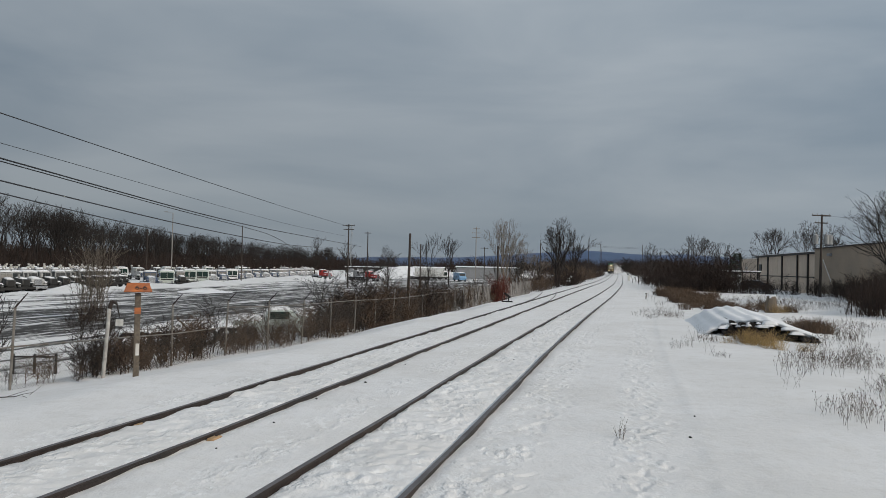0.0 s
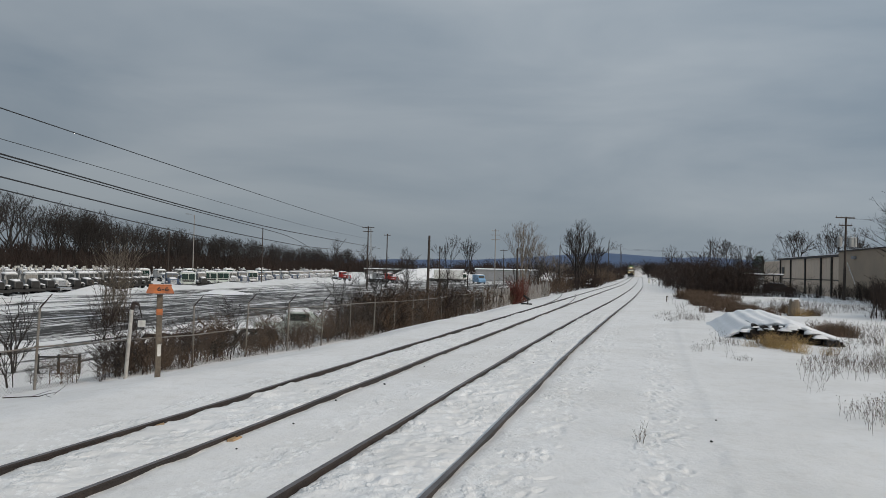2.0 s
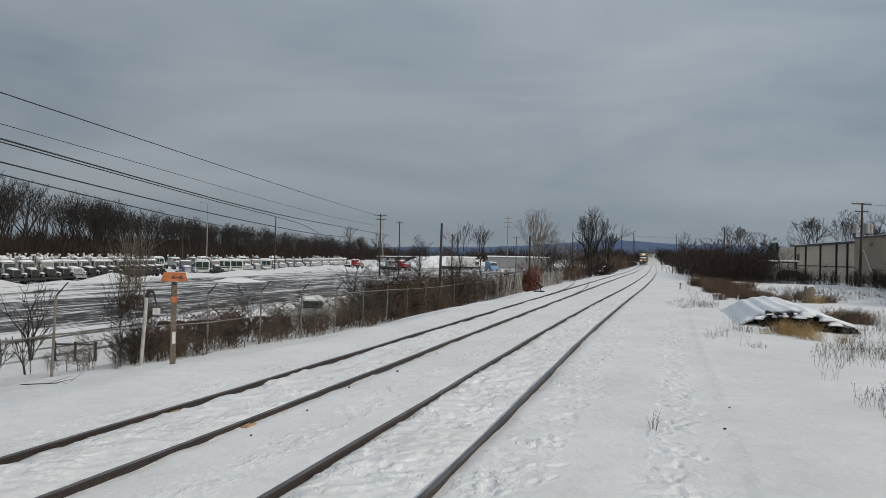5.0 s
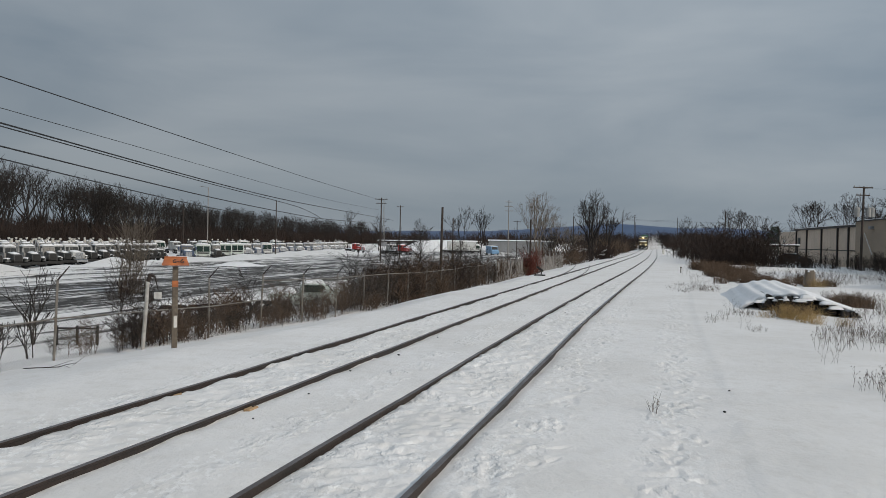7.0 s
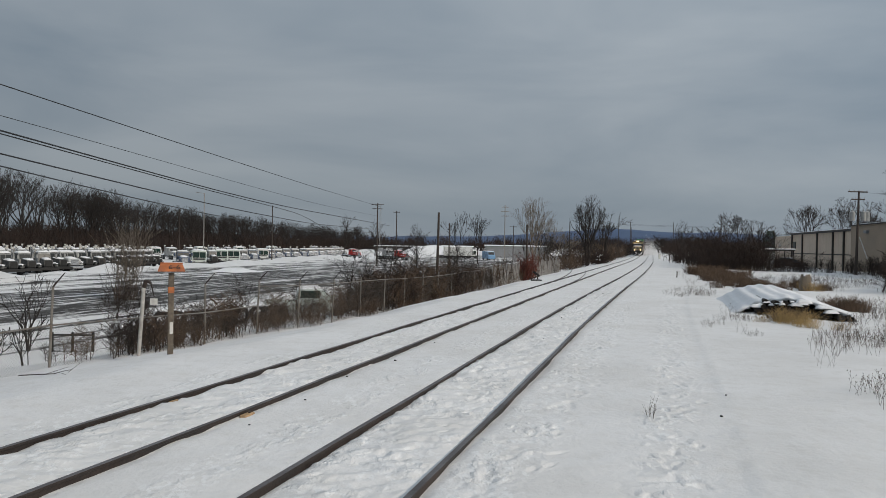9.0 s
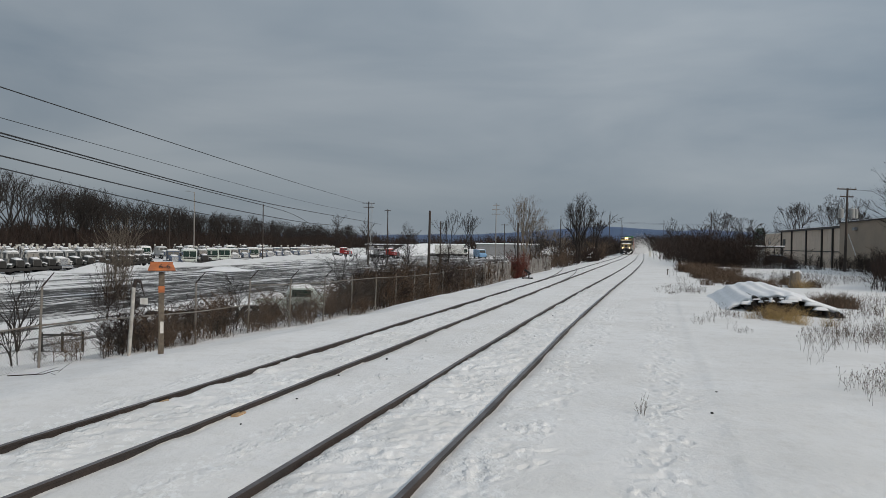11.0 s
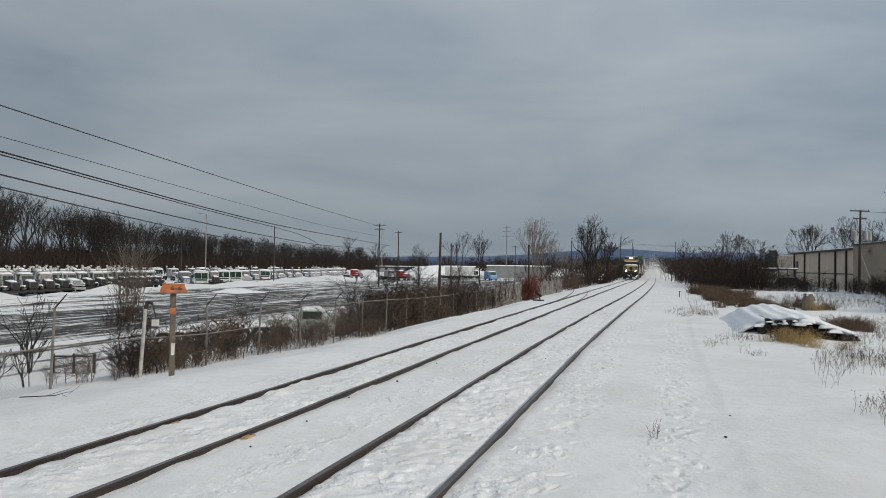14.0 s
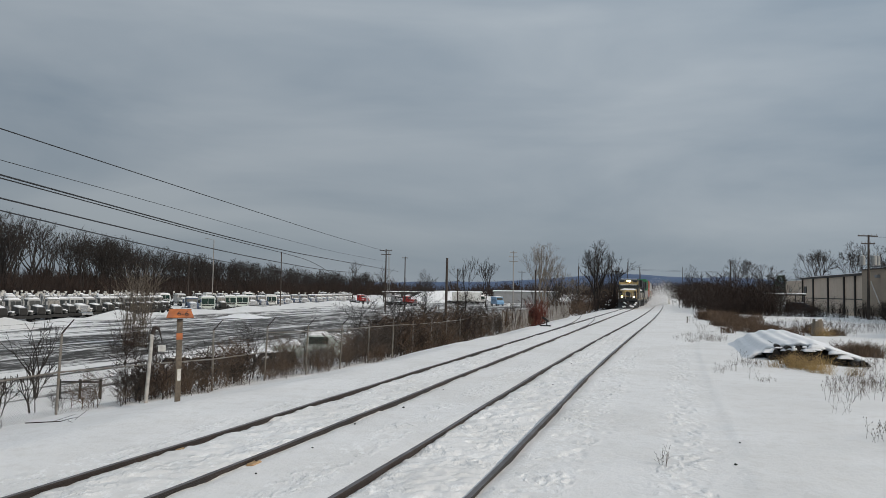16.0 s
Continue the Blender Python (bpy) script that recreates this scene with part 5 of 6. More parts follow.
def build_lorries():
    r = random.Random(15)
    a = bonnet_lorry(PAINT_OLD, "greyed white bonneted tractor lorry with twin exhaust stacks under snow", 3, bonnet=PAINT_DARK, half=0.52)
    b = bonnet_lorry(PAINT_DULL, "white sleeper-cab tractor lorry under snow", 8, sleeper=True)
    c = cabover_lorry(PAINT_GREEN, GREEN_GLASS, "pale green flat-fronted lorry with a snowy roof", 5)
    d = bonnet_lorry(PAINT_BLUE, "navy-blue bonneted lorry with thick snow on bonnet and roof", 12, stacks=False)
    e = cabover_lorry(PAINT_WHITE, GREEN_GLASS, "white flat-fronted lorry with a snowy roof", 17)
    g = bonnet_lorry(PAINT_RED, "bright red tractor lorry parked behind a snow heap", 21, stacks=False)
    used = set()

    def put(kind, x, y, turn):
        x, y = x * 1.22, y * 1.22
        z = float(ground_z(x, y)) - 0.02
        m = pose(x, y, z, 0, 0, turn)
        if kind in used:
            copy_thing(kind, m)
        else:
            kind.matrix_world = m
            used.add(kind)

    # front row of old tractors
    for i in range(15):
        y = 66.5 + 2.85 * i - (1.2 if i == 0 else 0)
        put(a if i != 6 else b, -45.0 + r.gauss(0, 0.25) + 0.02 * i, y, -34 + r.gauss(0, 4))
    for i in range(15):
        y = 70 + 3.5 * i
        put(a if i % 3 else b, -56.5 + r.gauss(0, 0.5), y, -52 + r.gauss(0, 4))
    for i in range(9):
        put(a, -67.0 + r.gauss(0, 0.6), 92 + 6.5 * i, -52 + r.gauss(0, 3))
    # newer row along the lane
    row = [d, c, a, c, c, b, d, e, d, b, d, b, d, b, d, b, b, b, b, b]
    y = 101.0
    for i, k in enumerate(row):
        put(k, -38.2 + 0.012 * (y - 101) + r.gauss(0, 0.2), y, -62 + r.gauss(0, 3))
        y += 4.7 + 0.16 * i
    for i in range(12):
        put((a, e, b)[i % 3], -57 + r.gauss(0, 0.6), 126 + 8.5 * i, -40 + r.gauss(0, 3))
    put(b, -46.0, 262, -40)
    put(b, -52.0, 256, -40)
    put(g, -29.1, 188.5, -40)
    put(g, -16.5, 176.2, -30)
    put(b, -18.9, 178.7, -40)
    put(e, 0.0, 215, -60)
    put(b, -5.5, 212, -20)


build_lorries()


# ---------------------------------------------------------------- buildings
TANWALL = material("tan_metal_wall", (0.66, 0.54, 0.43), 0.6, vary=0.08, scale=2, second=(0.6, 0.49, 0.39), mix_scale=0.3)
TANBRICK = material("tan_block_wall", (0.38, 0.3, 0.225), 0.8, vary=0.15, scale=6, second=(0.33, 0.27, 0.21), mix_scale=0.5, bump=0.3)
DARK_TRIM = material("dark_brown_trim", (0.035, 0.028, 0.025), 0.6, vary=0.2)
GREYWALL = material("grey_wall", (0.27, 0.28, 0.29), 0.7, vary=0.12, scale=2)
GREYROOF = material("grey_roof", (0.3, 0.31, 0.33), 0.7, vary=0.15)


def build_warehouse():
    w = thing("warehouse", (48.5, 99, -0.35), "long tan metal warehouse with dark downpipes and roof edge", "building", turn=-9.87)
    for y0, y1, x0, top, mat, nm in ((0, 34, 0, 5.75, TANWALL, "wall"), (34, 47, 0.05, 5.35, TANWALL, "wall"), (-34, -0.02, -0.5, 6.15, TANBRICK, "block_wall")):
        part(nm, box_bm(x0 + 15, (y0 + y1) / 2, top / 2, 30, y1 - y0, top, 0.02), mat, w)
        part("roof_snow", box_bm(x0 + 15, (y0 + y1) / 2, top + 0.06, 29.6, y1 - y0 - 0.3, 0.12, 0.03), SNOW, w, "snow on a flat roof")
    part("eave", box_bm(-0.1, 17, 5.62, 0.4, 34.2, 0.3, 0.02), DARK_TRIM, w, "dark brown eave")
    part("coping", box_bm(-0.6, -17, 6.12, 0.3, 34, 0.14, 0.02), DARK_TRIM, w)
    for y in (26.2, 33.2, 17.5, 9.3, 4.3, 0.3):
        part("downpipe", box_bm(-0.1, y, 2.75, 0.22, 0.34, 5.5, 0.02), DARK_TRIM, w, "dark vertical downpipe")
    for y in np.arange(1.0, 46.5, 1.5):
        part("wall_rib", box_bm(0.0, y, 2.65, 0.03, 0.05, 5.2), TANWALL, w)
    part("window", box_bm(-0.06, 31.5, 3.75, 0.1, 1.6, 1.1, 0.02), GLASS, w, "dark window")
    part("window", box_bm(0.0, 42.5, 3.7, 0.12, 1.4, 0.5, 0.02), WHITE, w, "small white vent box")
    part("wall_band", box_bm(-0.04, 17, 2.4, 0.06, 33.8, 0.12), DARK_TRIM, w)
    part("ladder_rail", cyl_bm((-0.8, -7.5, 2.0), (-0.8, -4.5, 4.6), 0.06, 0.06, 6), WHITE, w, "pale sloping pipe")
    part("lamp", box_bm(-0.7, -6.5, 5.2, 0.35, 0.9, 0.35, 0.03), GREYWALL, w)
    # open shelter beside it
    c = thing("carport", (43.4, 112, float(ground_z(43.4, 112))), "small open shelter with a snowy flat roof", "shelter", turn=-8)
    part("roof", box_bm(0, 0, 2.55, 4.6, 5, 0.16, 0.03), DARK_TRIM, c)
    part("roof_snow", box_bm(0, 0, 2.72, 4.7, 5, 0.18, 0.06), SNOW, c)
    for x in (-2.1, 2.1):
        for y in (-2.3, 2.3):
            part("post", box_bm(x, y, 1.25, 0.12, 0.12, 2.5), DARK_TRIM, c)
    # parked cars half hidden by brush
    for x, y, paint, lab in ((40.6, 114, PAINT_WHITE, "white car under snow behind brush"), (46, 113, PAINT_BLUE, "dark car parked in a shelter")):
        t = thing("car", (x, y, float(ground_z(x, y))), lab, "car", "parked cars", -15)
        part("body", prism_side([(-2.2, 0.35), (2.2, 0.35), (2.25, 0.8), (1.3, 0.95), (0.6, 1.45), (-1.2, 1.45), (-2.1, 0.95)], 0.88), paint, t)
        part("glazing", prism_side([(1.15, 0.98), (0.58, 1.4), (-1.15, 1.4), (-1.8, 0.98)], 0.9), GLASS, t)
        for wx in (-1.4, 1.4):
            for s in (-1, 1):
                part("wheel", cyl_bm((wx, s * 0.7, 0.33), (wx, s * 0.9, 0.33), 0.33, 0.33, 14), RUBBER, t)
        snow_part(t, (-0.3, 0, 1.44), 1.9, 1.6, 0.15, 3)


def shed(x, y, sx, sy, h, turn, wall, label, doors=3):
    t = thing("shed", (x, y, float(ground_z(x, y))), label, "building", "low buildings beyond the yard", turn)
    part("wall", box_bm(0, 0, h / 2 - 0.2, sx, sy, h + 0.4, 0.02), wall, t)
    bm = bmesh.new()
    vs = []
    for s in (-1, 1):
        vs.append([bm.verts.new(p) for p in ((s * (sx / 2 + 0.4), -sy / 2 - 0.4, h), (s * (sx / 2 + 0.4), 0, h + sy * 0.035), (s * (sx / 2 + 0.4), sy / 2 + 0.4, h), (s * (sx / 2 + 0.4), 0, h - 0.2))])
    for k in range(4):
        bm.faces.new((vs[0][k], vs[0][(k + 1) % 4], vs[1][(k + 1) % 4], vs[1][k]))
    bm.faces.new(vs[0]), bm.faces.new(vs[1])
    bmesh.ops.recalc_face_normals(bm, faces=bm.faces)
    part("roof", bm, SNOW, t, "snow-covered low roof")
    for k in range(doors):
        part("door", box_bm(-sx / 2 + (k + 0.5) * sx / doors, -sy / 2 - 0.03, h * 0.36, sx / doors * 0.5, 0.08, h * 0.72, 0.02), GREYROOF, t)
    return t


def build_yard_cars():
    for x, y, turn in ((-9.6, 45.5, 14), (-6.6, 47.5, 20)):
        t = thing("pickup", (x, y, float(ground_z(x, y))), "pale green pickup half buried in snow", "pickup", "snowed-in pickups", turn)
        part("body", prism_side([(-2.6, 0.45), (2.5, 0.45), (2.55, 1.0), (1.5, 1.12), (-2.6, 1.12)], 0.95), PAINT_GREEN, t)
        part("cab", prism_side([(1.25, 1.1), (0.7, 1.72), (-0.7, 1.72), (-0.85, 1.1)], 0.88), PAINT_GREEN, t)
        part("windscreen", box_bm(1.0, 0, 1.42, 0.05, 1.5, 0.55, 0.01, rot=(0, -42, 0)), GREEN_GLASS, t)
        for s in (-1, 1):
            part("side_window", box_bm(0, s * 0.885, 1.42, 1.1, 0.03, 0.42, 0.01), GREEN_GLASS, t)
            for wx in (-1.6, 1.6):
                part("wheel", cyl_bm((wx, s * 0.72, 0.38), (wx, s * 0.97, 0.38), 0.38, 0.38, 14), RUBBER, t)
        snow_part(t, (0, 0, 1.7), 1.5, 1.7, 0.25, 5)
        snow_part(t, (-1.7, 0, 1.1), 1.8, 1.8, 0.3, 6)
        snow_part(t, (1.9, 0, 1.08), 1.1, 1.8, 0.2, 7)


def build_far_buildings():
    shed(17.5, 300, 24, 12, 4.4, 0, GREYWALL, "long pale grey shed with a snowy roof", 6)
    shed(-6, 330, 13, 12, 3.6, 4, GREYWALL, "long pale grey shed with a snowy roof", 6)
    shed(-28, 360, 34, 10, 3.0, 0, DARK_TRIM, "long dark shed with a snowy roof", 7)
    # white trailers
    for x, y, ln in ((-4.2, 240, 9),):
        t = thing("trailer", (x, y, float(ground_z(x, y))), "white box trailer parked in snow", "trailer", "parked trailers", 3)
        part("box", box_bm(0, 0, 2.5, ln, 2.5, 2.8, 0.06), PAINT_WHITE, t)
        part("chassis", box_bm(0, 0, 0.95, ln, 1.0, 0.3), CHASSIS, t)
        for wx in (-ln * 0.35, -ln * 0.25):
            for s in (-1, 1):
                part("wheel", cyl_bm((wx, s * 0.8, 0.5), (wx, s * 1.1, 0.5), 0.5, 0.5, 12), RUBBER, t)
        snow_part(t, (0, 0, 3.88), ln, 2.5, 0.25, 4)
    t = thing("delivery_van", (5.3, 232, float(ground_z(5.3, 232))), "light blue delivery van with a snowy roof", "van", turn=-70)
    sky_blue = material("light_blue_paint", (0.2, 0.38, 0.6), 0.4, vary=0.15)
    part("body", prism_side([(-2.8, 0.5), (2.6, 0.5), (2.7, 1.3), (2.1, 1.7), (1.6, 2.7), (-2.8, 2.8)], 1.1), sky_blue, t)
    part("windscreen", box_bm(1.95, 0, 2.15, 0.08, 1.8, 0.85, 0.01, rot=(0, -28, 0)), GLASS, t)
    for wx in (-1.8, 1.8):
        for s in (-1, 1):
            part("wheel", cyl_bm((wx, s * 0.9, 0.4), (wx, s * 1.12, 0.4), 0.4, 0.4, 12), RUBBER, t)
    snow_part(t, (-0.6, 0, 2.74), 4.2, 2.1, 0.2, 6)
    # snow heaps from ploughing
    r = random.Random(5)
    for x, y, s, h in ((-37, 240, 7, 0.75), (-30, 236, 6, 0.65), (-43, 246, 5, 0.5), (35.7, 106, 4.0, 0.7), (-34.5, 112, 4.5, 0.7), (-15.5, 300, 14, 5.0)):
        v, f, n = [], [], 17
        for i in range(n):
            for j in range(n):
                a, b = i / 8 - 1, j / 8 - 1
                e = max(0, 1 - a * a) * max(0, 1 - b * b)
                nz = float(value_noise(np.array(a * 3 + x), np.array(b * 3 + y), 7)) * 0.35 + 0.75
                px, py = x + a * s, y + b * s * 0.7
                v.append((px, py, float(ground_z(px, py)) - 0.15 + h * e * nz))
        for i in range(n - 1):
            for j in range(n - 1):
                f.append((i * n + j, (i + 1) * n + j, (i + 1) * n + j + 1, i * n + j + 1))
        tagged(new("snow_mound", mesh_from("snow_mound", v, f, SNOW, True)), "heap of ploughed snow", "snow heap", "snow heaps")


def build_hill():
    """The far ridge, a plain backdrop; its blue is haze put into the colour."""
    m = bpy.data.materials.new("far_ridge_haze")
    m.use_nodes = True
    nd, ln = m.node_tree.nodes, m.node_tree.links
    b = nd["Principled BSDF"]
    b.inputs["Roughness"].default_value = 1.0
    n = nd.new("ShaderNodeTexNoise")
    n.inputs["Scale"].default_value, n.inputs["Detail"].default_value = 0.01, 6.0
    tc = nd.new("ShaderNodeTexCoord")
    ln.new(tc.outputs["Object"], n.inputs["Vector"])
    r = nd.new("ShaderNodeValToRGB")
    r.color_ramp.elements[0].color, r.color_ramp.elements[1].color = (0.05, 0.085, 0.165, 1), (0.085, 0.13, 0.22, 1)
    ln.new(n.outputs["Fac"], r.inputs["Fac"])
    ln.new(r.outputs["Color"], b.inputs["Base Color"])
    v, f = [], []
    xs = np.arange(-2600, 3401, 60.0)
    for x in xs:
        y = 4300.0
        px = x / y
        top = np.interp(px, [-0.6, -0.2, 0.02, 0.12, 0.19, 0.22, 0.3, 0.34, 0.42, 0.6], [30, 40, 62, 92, 120, 110, 94, 104, 90, 78]) + 5 * float(value_noise(np.array(x / 170), np.array(0.0), 3)) + 3 * float(value_noise(np.array(x / 60), np.array(0.0), 4))
        v += [(x, y - 300, 0.0), (x, y, top * 0.8), (x, y + 200, top)]
    for i in range(len(xs) - 1):
        for k in range(2):
            f.append((i * 3 + k, i * 3 + 3 + k, i * 3 + 4 + k, i * 3 + 1 + k))
    tagged(new("backdrop", mesh_from("backdrop", v, f, m, True)), "far wooded ridge on the horizon, haze blue painted in", "hill", kind="structure")
    # low dark woods in the middle distance
    rr = random.Random(77)
    rows = []
    for _ in range(400):
        y = rr.uniform(420, 900)
        x = rr.uniform(-0.42, 0.155) * y if rr.random() < 0.62 else rr.uniform(0.27, 0.6) * y
        rows.append((x, y, rr.random() * 6.3, rr.uniform(1.8, 3.6), rr.randrange(3)))
    for _ in range(150):
        y = rr.uniform(800, 1300)
        rows.append((rr.uniform(0.15, 0.3) * y, y, rr.random() * 6.3, rr.uniform(3.0, 5.5), rr.randrange(3)))
    scatter("far_brush", FAR, rows, TWIG, "distant dark bare woods", "woods")


build_warehouse()
build_yard_cars()
build_far_buildings()
build_hill()


# ---------------------------------------------------------------- log pile, gate and small things
def build_logs():
    r = random.Random(2)
    t = thing("log_pile", (11.1, 30.6, float(ground_z(11.1, 30.6)) - 0.02), "pile of dark timber poles under thick snow", "log pile", turn=-14.3)
    t.scale = (0.86, 0.86, 0.72)
    END = material("charred_timber", (0.022, 0.017, 0.014), 0.9, vary=0.4, scale=20, bump=0.5)
    spots = []
    for layer, n, z in ((0, 11, 0.17), (1, 8, 0.45), (2, 4, 0.7)):
        for k in range(n):
            spots.append((0.15 + 0.34 * k + 0.2 * layer + r.gauss(0, 0.03), r.uniform(-0.75, -0.05) - 0.6 * (0.34 * k + 0.2 * layer), z + r.gauss(0, 0.02)))
    for x, y, z in spots:
        rad = r.uniform(0.13, 0.18)
        part("log", cyl_bm((x, y, z), (x + r.gauss(0, 0.08), y + 11.5, z + 0.02), rad, rad * 0.9, 10), END, t)
    # the snow blanket over it
    nx, ny = 46, 60
    v, f = [], []
    top, low = [], []
    for i in range(nx):
        for j in range(ny):
            a, b = i / (nx - 1), j / (ny - 1)
            x = -1.2 + 5.3 * a
            y0 = 0.1 - 0.6 * max(0, x) + 0.22 * float(value_noise(np.array(a * 17.0), np.array(0.5), 5)) + 0.12 * float(value_noise(np.array(a * 40.0), np.array(0.5), 6))
            y = y0 + (13.2 - y0) * b
            prof = np.interp(x, [-1.2, -0.6, 0.0, 0.5, 1.1, 1.8, 2.5, 3.2, 3.7, 4.1], [-0.12, 0.2, 0.66, 0.9, 1.08, 1.1, 0.9, 0.62, 0.42, -0.12])
            ridge = 0.05 * math.sin(x * 10.5 + 0.4 * math.sin(y * 0.4)) * (-0.6 < x < 2.2)
            end = min(1, (1 - b) * 5)
            z = (prof + ridge) * end + 0.05 * float(value_noise(np.array(x * 1.3), np.array(y * 0.5), 9)) - 0.1 * (1 - end)
            front = 0.16 * max(0, 1 - b * 22)
            v.append((x, y, z - front))
    for i in range(nx - 1):
        for j in range(ny - 1):
            f.append((i * ny + j, (i + 1) * ny + j, (i + 1) * ny + j + 1, i * ny + j + 1))
    n0 = len(v)
    for i in range(nx):
        x, y, z = v[i * ny]
        d = 0.1 + 0.09 * abs(float(value_noise(np.array(i * 0.9), np.array(2.0), 3)))
        v.append((x, y + 0.12, max(z - d, -0.12)))
    for i in range(nx - 1):
        f.append((i * ny, n0 + i, n0 + i + 1, (i + 1) * ny))
    part("snow_blanket", mesh_from("snow_blanket", v, f, SNOW, True), None, t, "thick ridged snow blanket")
    for _ in range(26):
        x = r.uniform(0.0, 3.8)
        cap = part("snow_clump", snow_cap(r.uniform(0.14, 0.65), r.uniform(0.2, 0.55), r.uniform(0.05, 0.2), r.randrange(90)), None, t, "clump of snow on log ends")
        cap.location = (x, r.uniform(-0.45, 0.0) - 0.6 * x, np.interp(x, [0, 1.8, 3.8], [0.42, 0.78, 0.25]) + r.gauss(0, 0.05))


def build_gate():
    x, y = -15.6, 29.6
    t = thing("trailer_gate", (x, y, float(ground_z(x, y)) - 0.12), "low dark steel gate frame with mesh, standing in snow", "gate", turn=6)
    for a in (-0.78, 0.0, 0.78):
        part("post", box_bm(a, 0, 0.42, 0.09, 0.07, 0.95, 0.01), CHASSIS, t)
    part("top_bar", box_bm(0, 0, 0.78, 1.66, 0.06, 0.07, 0.01), CHASSIS, t)
    part("bottom_bar", box_bm(0, 0, 0.1, 1.66, 0.06, 0.06, 0.01), CHASSIS, t)
    segs = []
    for k in range(17):
        a = -0.8 + k * 0.1
        segs.append((a, 0, 0.1, a, 0, 0.76, 0.005, 0.005))
    for k in range(7):
        segs.append((-0.8, 0, 0.15 + k * 0.09, 0.8, 0, 0.15 + k * 0.09, 0.005, 0.005))
    tagged(part("mesh_infill", seg_mesh("mesh_infill", segs, CHASSIS, 3), None, t), kind="stuff")


def build_screen_fence():
    """Grey slatted screens in the fence further along."""
    slat = material("grey_slat", (0.28, 0.26, 0.24), 0.75, vary=0.25, scale=4)
    bm = box_bm(0, 0, 0.775, 0.025, 0.22, 1.75)
    SLAT = bpy.data.meshes.new("slat")
    bm.to_mesh(SLAT)
    bm.free()
    SLAT.materials.append(slat)
    for y0, y1 in ((62, 73), (78, 100)):
        t = tagged(new("slat_fence"), "weathered grey slatted screen fence, leaning slightly", "fence", "slatted fences")
        n = int((y1 - y0) / 0.34)
        for i in range(n):
            y = y0 + (y1 - y0) * i / n
            x = LEAN * y + FENCE_U
            z = float(ground_z(x, y))
            h = 1.7 + 0.18 * rng.random()
            ob = part("slat", SLAT, None, t)
            ob.matrix_local = pose(x, y, z, rng.gauss(0, 3), 3 + rng.gauss(0, 2), -14.3) @ Matrix.Diagonal((1, 1, h / 1.75, 1))
        for i in range(0, n, 8):
            y = y0 + (y1 - y0) * i / n
            x = LEAN * y + FENCE_U - 0.06
            part("post", cyl_bm((x, y, float(ground_z(x, y)) - 0.3), (x, y, float(ground_z(x, y)) + 1.9), 0.04, 0.04, 8), GALV, t)


